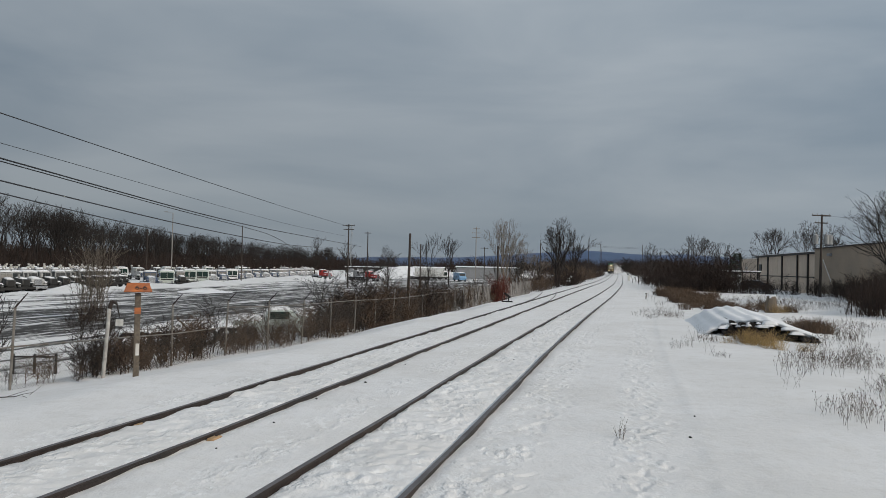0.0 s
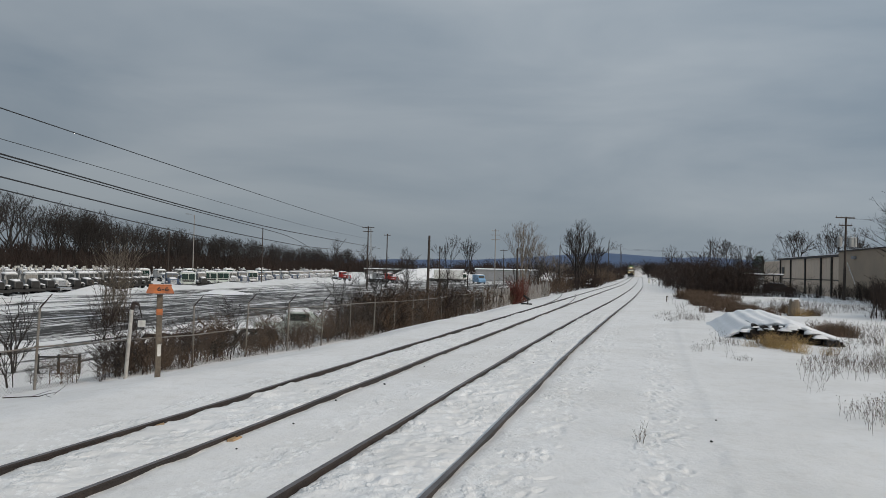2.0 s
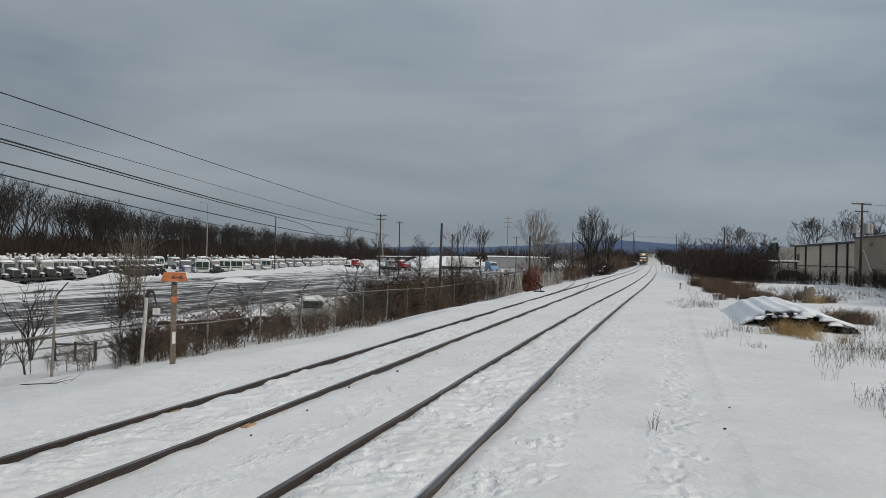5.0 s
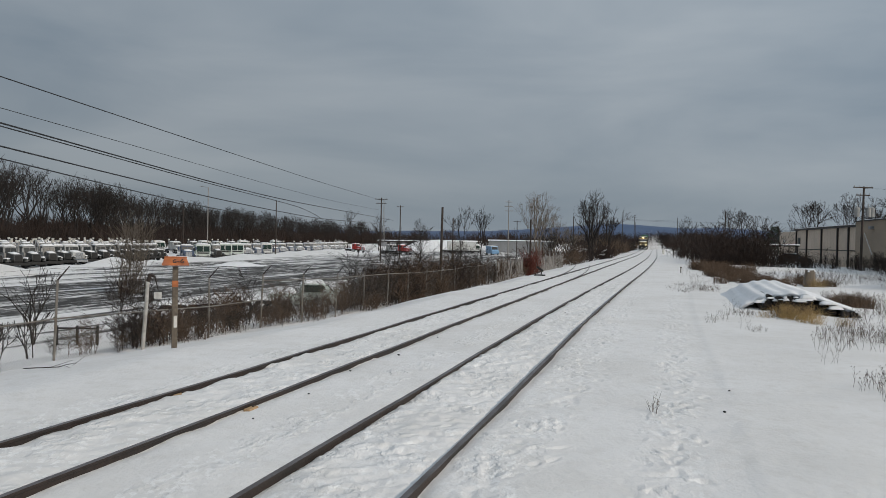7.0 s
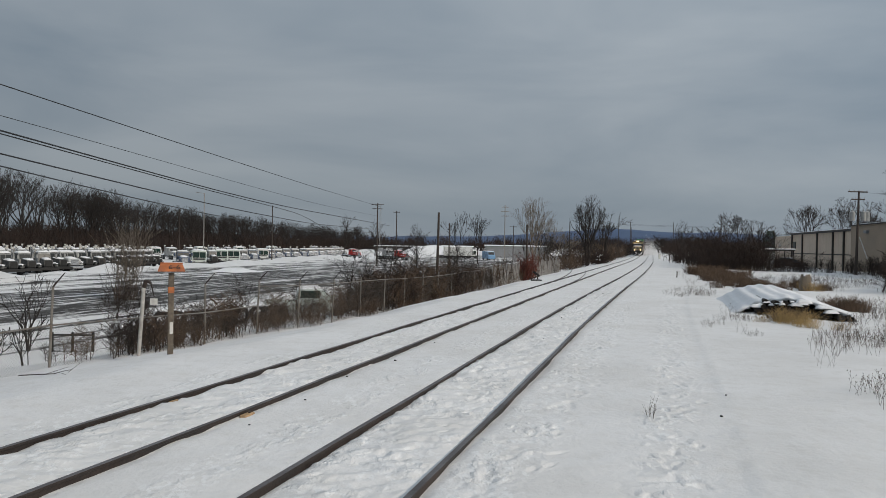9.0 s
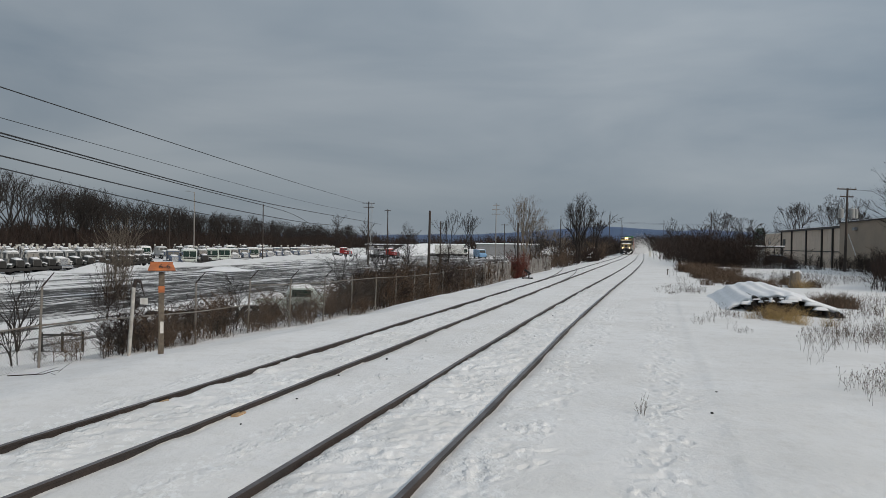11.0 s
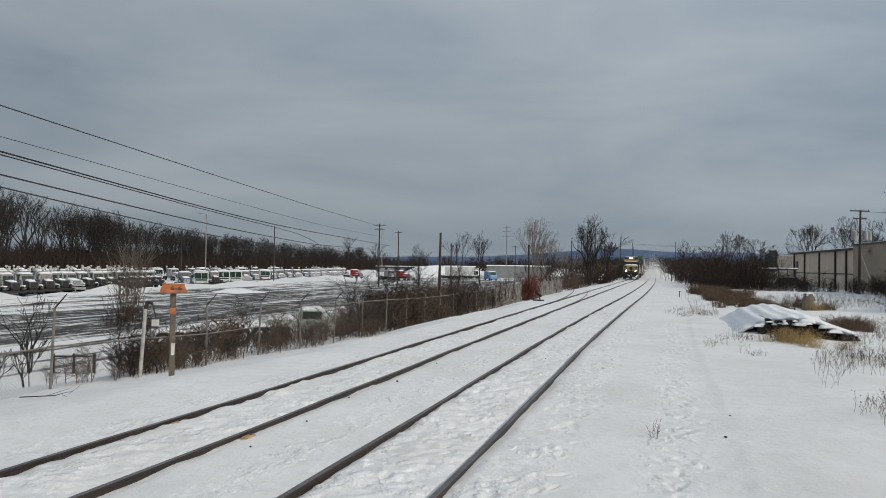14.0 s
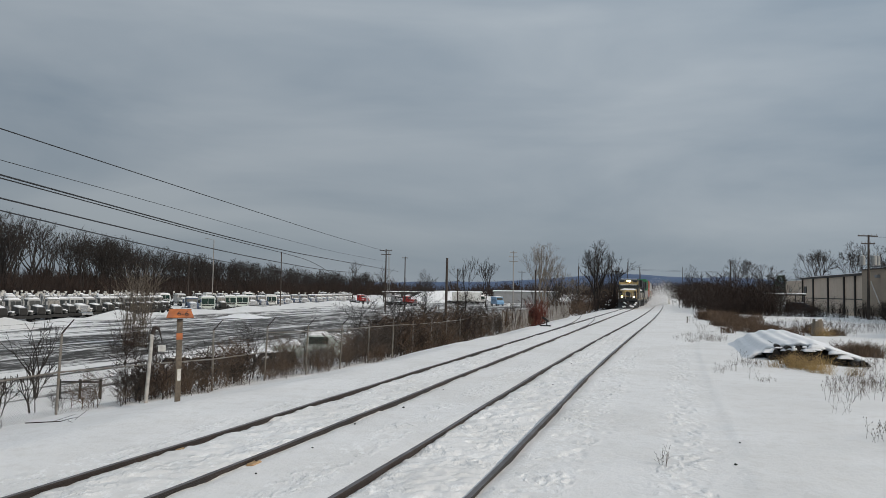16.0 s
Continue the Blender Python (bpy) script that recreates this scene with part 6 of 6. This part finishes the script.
def build_turnout():
    t = tagged(new("railway_turnout"), "rusty turnout rails curving off into snow", "railway turnout")
    bend = lambda y: -2.0 * max(0, (y - 54) / 30) ** 1.6
    build_rail("rail", left_u, -0.755, t, 53, 84, lambda y: bend(y) - 0.03, 0.05)
    build_rail("rail", left_u, 0.755, t, 53, 84, lambda y: bend(y) - 0.06, 0.05)
    x, y = 4.8, 56.5
    s = thing("switch_stand", (x, y, float(ground_z(x, y))), "small dark switch stand beside the track", "switch stand", turn=-14)
    part("base", box_bm(0, 0, 0.04, 0.8, 0.2, 0.1, 0.02), CHASSIS, s)
    part("column", cyl_bm((0.1, 0, 0.1), (0.1, 0, 0.4), 0.05, 0.04, 10), CHASSIS, s)
    part("target", box_bm(0.0, 0, 0.5, 0.55, 0.04, 0.16, 0.02, rot=(0, 35, 0)), CHASSIS, s)
    part("lever", cyl_bm((0.1, 0, 0.3), (-0.5, -0.1, 0.12), 0.025, 0.025, 8), RUST, s)
    # signal box and pipes on the far right-hand side
    x, y = 44.9, 185
    b = thing("relay_post", (x, y, float(ground_z(x, y))), "small white lineside relay post", "lineside post")
    part("cabinet", box_bm(0, 0, 0.6, 0.45, 0.4, 1.3, 0.03), WHITE, b)
    part("cap", box_bm(0, 0, 1.3, 0.55, 0.5, 0.1, 0.03), SNOW, b)
    x, y = 18.1, 68.2
    b = thing("lineside_stake", (x, y, float(ground_z(x, y))), "low dark stake in the snow", "stake")
    part("shaft", cyl_bm((0, 0, -0.2), (0.03, 0, 0.5), 0.05, 0.04, 8), WOOD_GREY, b)
    part("cap", box_bm(0.03, 0, 0.5, 0.16, 0.12, 0.08, 0.01), WOOD_GREY, b)
    # tan timber at the rail joints
    for fn, off, y in ((left_u, -0.755, 11.65), (left_u, 0.755, 11.2)):
        px, py, pz, h = track_point(fn, y, off)
        j = thing("joint_block", (float(px), float(py), -0.09), "pale timber block showing beside a rail joint", "timber block", "rail joint blocks", -math.degrees(float(h)))
        part("block", box_bm(0.09, 0.0, 0.0, 0.11, 0.26, 0.09, 0.012), TAN, j)
        part("bolt", cyl_bm((0.09, 0.06, 0.03), (0.09, 0.06, 0.06), 0.02, 0.02, 8), RUST, j)
    # stones and clods
    r = random.Random(44)
    places = [(-2.29, 14.3), (3.76, 11.55), (-1.6, 16.5), (-2.6, 12.1), (3.2, 27), (2.0, 21), (-0.9, 19.6), (-3.0, 10.4), (4.4, 13.3), (5.8, 33), (7.2, 42)]
    for x, y in places:
        bm = bmesh.new()
        bmesh.ops.create_icosphere(bm, subdivisions=2, radius=r.uniform(0.016, 0.032))
        for v in bm.verts:
            v.co *= 1 + 0.3 * noise.noise(v.co * 30)
            v.co.z *= 0.6
        st = new("stone", bpy.data.meshes.new("stone"))
        bm.to_mesh(st.data)
        bm.free()
        st.data.materials.append(CHASSIS)
        st.location = (x, y, float(ground_z(x, y)) + 0.012)
        tagged(st, "small dark ballast stone on the snow", "stone", "loose stones")
    # a weathered stump among grass
    x, y = 22.0, 51.4
    t = thing("tree_stump", (x, y, float(ground_z(x, y))), "pale broken tree stump capped with snow", "tree stump")
    bm = bmesh.new()
    cyl_into(bm, (0, 0, -0.1), (0.08, 0, 1.05), 0.42, 0.3, 14)
    for v in bm.verts:
        v.co += Vector((noise.noise(v.co * 3), noise.noise(v.co * 3 + Vector((9, 0, 0))), noise.noise(v.co * 3 + Vector((0, 9, 0))))) * 0.1
    part("wood", bm, BARK_PALE, t)
    snow_part(t, (0.08, 0, 1.0), 0.55, 0.55, 0.2, 2)


build_snowy_bush()
build_tyres()
build_logs()
build_gate()
build_screen_fence()
build_turnout()


# ---------------------------------------------------------------- the train
LOCO_BLACK = material("black_locomotive_paint", (0.022, 0.022, 0.022), 0.4, vary=0.25, scale=4)
LOCO_GOLD = material("dull_gold_paint", (0.4, 0.3, 0.13), 0.45, vary=0.3, scale=4, second=(0.2, 0.15, 0.07), mix_scale=0.9)
LAMP_GLOW = material("headlight_glow", (1.0, 0.66, 0.26), 0.4, vary=0.0, emit=14.0)
BOX_GREEN = material("green_container", (0.04, 0.2, 0.09), 0.5, vary=0.2, scale=2)
BOX_RED = material("red_container", (0.38, 0.08, 0.04), 0.5, vary=0.25, scale=2)
BOX_GREY = material("grey_container", (0.4, 0.42, 0.43), 0.5, vary=0.2, scale=2)
LOCO_LEN, WAGON_LEN, GAP = 22.6, 21.0, 0.9


def bogie(parent, y, wheels=3):
    b = part("bogie", box_bm(0, y, 0.62, 2.3, 4.6 if wheels == 3 else 2.8, 0.45, 0.05), CHASSIS, parent)
    span = 1.75 if wheels == 3 else 1.8
    for k in range(wheels):
        yy = y + (k - (wheels - 1) / 2) * span
        for s in (-1, 1):
            bm = bmesh.new()
            cyl_into(bm, (s * 0.68, yy, 0.5), (s * 0.8, yy, 0.5), 0.5, 0.5, 20)
            part("wheel", bm, RUST, b)
        part("axle", cyl_bm((-0.8, yy, 0.5), (0.8, yy, 0.5), 0.09, 0.09, 8), CHASSIS, b)


def build_loco(lit):
    """A six-axle freight locomotive; its front points along -y."""
    t = tagged(new("locomotive"), "black and gold freight locomotive with lit headlights and a snowy plough" if lit else "black freight locomotive coupled behind the leading one", "locomotive", "train")
    L = LOCO_LEN
    f = -L / 2
    part("underframe", box_bm(0, 0, 1.35, 2.9, L - 1.2, 0.35, 0.04), LOCO_BLACK, t)
    part("sill_stripe", box_bm(1.46, 0, 1.45, 0.03, L - 1.6, 0.12), LOCO_GOLD, t, "gold stripe")
    part("fuel_tank", box_bm(0, 0.5, 0.75, 2.6, 6.0, 0.85, 0.12), LOCO_BLACK, t)
    bogie(t, -6.6)
    bogie(t, 6.6)

    def side(profile, half, nm, mat, label=""):
        bm = bmesh.new()
        rows = [[bm.verts.new((s * half, f + y, z)) for y, z in profile] for s in (-1, 1)]
        bm.faces.new(rows[0]), bm.faces.new(rows[1][::-1])
        n = len(profile)
        for k in range(n):
            bm.faces.new((rows[0][k], rows[1][k], rows[1][(k + 1) % n], rows[0][(k + 1) % n]))
        bmesh.ops.recalc_face_normals(bm, faces=bm.faces)
        bmesh.ops.bevel(bm, geom=list(bm.edges), offset=0.06, segments=2, affect="EDGES")
        return part(nm, bm, mat, t, label)

    front = LOCO_GOLD if lit else LOCO_BLACK
    side([(1.5, 1.52), (1.5, 2.7), (1.75, 2.95), (2.7, 3.1), (2.7, 1.52)], 1.3, "nose", front, "dull gold low nose" if lit else "")
    side([(2.6, 1.52), (2.6, 3.05), (2.95, 3.95), (3.1, 4.35), (3.6, 4.62), (5.6, 4.62), (5.6, 1.52)], 1.52, "cab", LOCO_BLACK)
    side([(5.5, 1.52), (5.5, 4.55), (6.5, 4.62), (L - 1.4, 4.62), (L - 1.0, 4.3), (L - 1.0, 1.52)], 0.95, "long_hood", LOCO_BLACK)
    side([(15.5, 3.4), (15.5, 4.7), (20.5, 4.7), (20.5, 3.4)], 1.5, "radiator", LOCO_BLACK)
    side([(6.2, 3.2), (6.2, 4.3), (10.0, 4.3), (10.0, 3.2)], 1.3, "blower_duct", LOCO_BLACK)
    for k in range(3):
        part("roof_fan", cyl_bm((0, f + 16.3 + k * 1.6, 4.7), (0, f + 16.3 + k * 1.6, 4.86), 0.65, 0.6, 16), CHASSIS, t)
    for s in (-1, 1):
        part("windscreen", box_bm(s * 0.62, f + 2.63, 3.37, 1.06, 0.06, 0.6, 0.02, rot=(-21, 0, 0)), GLASS, t)
        part("corner_window", box_bm(s * 1.31, f + 2.66, 3.37, 0.22, 0.06, 0.58, 0.02, rot=(-21, 0, 0)), GLASS, t)
        part("side_window", box_bm(s * 1.54, f + 4.2, 3.6, 0.05, 1.6, 0.75, 0.02), GLASS, t)
        part("number_board", box_bm(s * 1.0, f + 2.98, 4.3, 0.7, 0.16, 0.28, 0.03), BLACK, t)
        d = part("ditch_light", cyl_bm((s * 0.95, f + 1.2, 1.85), (s * 0.95, f + 1.02, 1.85), 0.2, 0.22, 16), CHASSIS, t)
        if lit:
            part("lens", cyl_bm((s * 0.95, f + 1.03, 1.85), (s * 0.95, f + 0.98, 1.85), 0.14, 0.14, 16), LAMP_GLOW, d, "glowing ditch light")
        part("handrail", cyl_bm((s * 1.42, f + 0.9, 2.45), (s * 1.42, f + 2.5, 2.45), 0.025, 0.025, 6), WHITE, t)
        part("handrail", cyl_bm((s * 1.45, f + 5.7, 2.5), (s * 1.45, -f - 1.0, 2.5), 0.025, 0.025, 6), WHITE, t)
        for k in range(4):
            part("handrail_post", cyl_bm((s * (0.35 + 0.35 * k), f + 0.75, 1.5), (s * (0.35 + 0.35 * k), f + 0.75, 2.45), 0.022, 0.022, 6), WHITE, t)
        for k in range(8):
            y = f + 6.2 + 2.0 * k
            part("handrail_post", cyl_bm((s * 1.45, y, 1.5), (s * 1.45, y, 2.5), 0.02, 0.02, 6), WHITE, t)
        part("step_well", box_bm(s * 1.3, f + 1.1, 0.95, 0.35, 0.8, 0.9, 0.03), LOCO_BLACK, t)
        for k in range(9):
            part("hood_door", box_bm(s * 0.97, f + 7.0 + k * 1.0, 2.4, 0.04, 0.85, 1.5, 0.01), LOCO_BLACK, t)
    part("window_band", box_bm(0, f + 2.8, 3.38, 2.95, 0.25, 0.72, 0.04, rot=(-21, 0, 0)), BLACK, t, "black band round the windscreens")
    if lit:
        part("brow", box_bm(0, f + 3.0, 4.06, 2.98, 0.16, 0.62, 0.04, rot=(-21, 0, 0)), LOCO_GOLD, t, "dull gold brow over the windscreens")
        for s in (-1, 1):
            part("side_stripe", box_bm(s * 1.53, f + 4.1, 2.6, 0.03, 2.8, 0.7, 0.01), LOCO_GOLD, t, "pale gold side panel")
            part("hood_stripe", box_bm(s * 0.98, f + 13.0, 3.2, 0.05, 12.0, 0.35, 0.01), LOCO_GOLD, t, "pale gold stripe")
    part("snow_visor", box_bm(0, f + 2.78, 3.73, 2.5, 0.2, 0.08, 0.03), SNOW, t, "snow on the windscreen ledge")
    snow_part(t, (0, f + 2.15, 3.0), 2.3, 1.0, 0.14, 31, (8, 0, 0))
    hl = part("headlight", box_bm(0, f + 2.98, 4.34, 0.75, 0.3, 0.4, 0.05), LOCO_BLACK, t)
    for s in (-1, 1):
        if lit:
            part("lens", cyl_bm((s * 0.16, f + 2.84, 4.34), (s * 0.16, f + 2.78, 4.34), 0.15, 0.15, 16), LAMP_GLOW, hl, "glowing headlight")
    part("emblem", box_bm(0, f + 1.48, 2.3, 0.75, 0.03, 0.62, 0.02, rot=(0, 25, 0)), BLACK, t, "dark slanted emblem")
    part("nose_stripe", box_bm(0, f + 1.485, 1.72, 2.5, 0.03, 0.3, 0.01), BLACK, t)
    for s in (-1, 1):
        part("nose_panel", box_bm(s * 1.05, f + 1.485, 2.35, 0.35, 0.03, 0.75, 0.01), BLACK, t)
    part("front_platform", box_bm(0, f + 0.95, 1.45, 3.0, 1.3, 0.18, 0.03), LOCO_BLACK, t)
    part("anticlimber", box_bm(0, f + 0.35, 1.4, 2.4, 0.2, 0.35, 0.04), LOCO_BLACK, t)
    # the plough, with snow packed on it
    bm = bmesh.new()
    pts = [(-1.5, 0.55), (0, 0.15), (1.5, 0.55)]
    lo = [bm.verts.new((x, f + y - 0.1, 0.12)) for x, y in pts]
    hi = [bm.verts.new((x, f + y + 0.35, 1.05)) for x, y in pts]
    lo2 = [bm.verts.new((x, f + y + 0.05, 0.12)) for x, y in pts]
    hi2 = [bm.verts.new((x, f + y + 0.5, 1.05)) for x, y in pts]
    for k in range(2):
        bm.faces.new((lo[k], lo[k + 1], hi[k + 1], hi[k]))
        bm.faces.new((lo2[k], hi2[k], hi2[k + 1], lo2[k + 1]))
        bm.faces.new((hi[k], hi[k + 1], hi2[k + 1], hi2[k]))
        bm.faces.new((lo[k], lo2[k], lo2[k + 1], lo[k + 1]))
    for k in (0, 2):
        bm.faces.new((lo[k], hi[k], hi2[k], lo2[k]))
    bmesh.ops.recalc_face_normals(bm, faces=bm.faces)
    plough = part("plough", bm, LOCO_BLACK, t)
    r = random.Random(6)
    for _ in range(10 if lit else 0):
        x = r.uniform(-1.35, 1.35)
        ob = part("snow_clump", snow_cap(r.uniform(0.2, 0.42), r.uniform(0.15, 0.3), r.uniform(0.1, 0.2), r.randrange(50)), None, plough, "packed snow")
        ob.matrix_local = Matrix.Translation((x, f + 0.2 + 0.2 * abs(x), r.uniform(0.2, 1.1))) @ Euler((radians(55), 0, r.uniform(-0.5, 0.5))).to_matrix().to_4x4()
    part("coupler", box_bm(0, f + 0.05, 0.95, 0.35, 0.9, 0.35, 0.06), RUST, t)
    part("rear_coupler", box_bm(0, -f - 0.2, 0.95, 0.35, 0.9, 0.35, 0.06), RUST, t)
    for s in (-0.5, 0.5):
        part("air_hose", cyl_bm((s, f + 0.3, 1.1), (s * 1.1, f + 0.05, 0.5), 0.035, 0.035, 8), RUBBER, t)
    part("roof_snow", box_bm(0, f + 4.5, 4.66, 2.4, 1.8, 0.1, 0.04), SNOW, t)
    return t


def build_wagon(lower, upper, label):
    t = tagged(new("well_wagon"), label, "freight wagon", "train")
    L = WAGON_LEN
    bogie(t, -L / 2 + 2.0, 2)
    bogie(t, L / 2 - 2.0, 2)
    for s in (-1, 1):
        part("side_sill", box_bm(s * 1.35, 0, 0.95, 0.14, L - 4.4, 1.1, 0.03), RUST, t)
        part("end_platform", box_bm(0, s * (L / 2 - 1.6), 1.15, 2.7, 3.2, 0.25, 0.03), RUST, t)
    part("floor", box_bm(0, 0, 0.45, 2.6, L - 4.4, 0.15), CHASSIS, t)
    for z, mat, nm, ln in ((1.76, lower, "lower_container", 16.1), (4.24, upper, "upper_container", 16.15)):
        c = part(nm, box_bm(0, 0, z, 2.44, ln, 2.46, 0.04), mat, t)
        for s in (-1, 1):
            for k in range(14):
                part("corrugation", box_bm(s * 1.235, -ln / 2 + 0.8 + k * (ln - 1.6) / 13, z, 0.05, 0.5, 2.2, 0.0), mat, c)
            part("end_frame", box_bm(0, s * (ln / 2 + 0.01), z, 2.4, 0.06, 2.4, 0.02), mat, c)
        for s in (-0.35, 0.35):
            part("locking_bar", cyl_bm((s, -ln / 2 - 0.06, z - 1.1), (s, -ln / 2 - 0.06, z + 1.1), 0.03, 0.03, 6), GALV, c)
    part("coupler", box_bm(0, -L / 2 - 0.2, 0.95, 0.35, 0.9, 0.35, 0.06), RUST, t)
    return t


TRAIN = [(build_loco(True), LOCO_LEN), (build_loco(False), LOCO_LEN),
         (build_wagon(BOX_GREY, BOX_GREEN, "container wagon with a green box over a grey one"), WAGON_LEN),
         (build_wagon(BOX_RED, BOX_RED, "container wagon with two red boxes"), WAGON_LEN),
         (build_wagon(BOX_GREEN, BOX_GREY, "container wagon with a grey box over a green one"), WAGON_LEN),
         (build_wagon(BOX_RED, BOX_GREY, "container wagon with a grey box over a red one"), WAGON_LEN)]


def build_snow_dust(seed, n, length, width, height):
    """Whirling fine snow: a rigid cloud of tiny flakes."""
    g = np.random.RandomState(seed)
    s = g.rand(n)
    z = np.abs(g.normal(0, 1, n)) * height * (0.35 + 0.65 * s)
    x = g.normal(0, 1, n) * width * (0.5 + 0.6 * s)
    c = np.stack([x, s * length, z], 1)
    d = g.normal(0, 0.02, (n, 3, 3))
    v = (c[:, None] + d).reshape(-1, 3)
    f = np.arange(n * 3).reshape(-1, 3)
    ob = new("snow_dust", fast_mesh("snow_dust", v, f, SNOW))
    return tagged(ob, "cloud of fine snow whirled up beside the train", "snow dust", "whirling snow", kind="stuff")


DUST = [(build_snow_dust(1, 12000, 40, 0.8, 0.9), 14.0, 2.8), (build_snow_dust(2, 62000, 70, 1.9, 2.8), 34.0, 3.8), (build_snow_dust(3, 80000, 120, 2.4, 3.8), 80.0, 4.2)]


def train_front(t):
    """How far off the train's front is, at t seconds."""
    return 389.0 - 16.8 * t


def motions():
    times = [i * 0.5 for i in range(33)]
    back = 0.0
    for car, length in TRAIN:
        rows = []
        for t in times:
            y = train_front(t) + (back + length / 2) * 0.968
            x, yy, z, h = track_point(left_u, y)
            rows.append((t, pose(float(x), float(yy), float(z), 0, 0, -math.degrees(float(h)))))
        walk(car, rows)
        back += length + GAP
    for cloud, behind, aside in DUST:
        rows = []
        for t in times:
            y = train_front(t) + behind
            x, yy, z, h = track_point(left_u, y, aside)
            rows.append((t, pose(float(x), float(yy), float(z), 0, 0, -math.degrees(float(h)))))
        walk(cloud, rows)


motions()
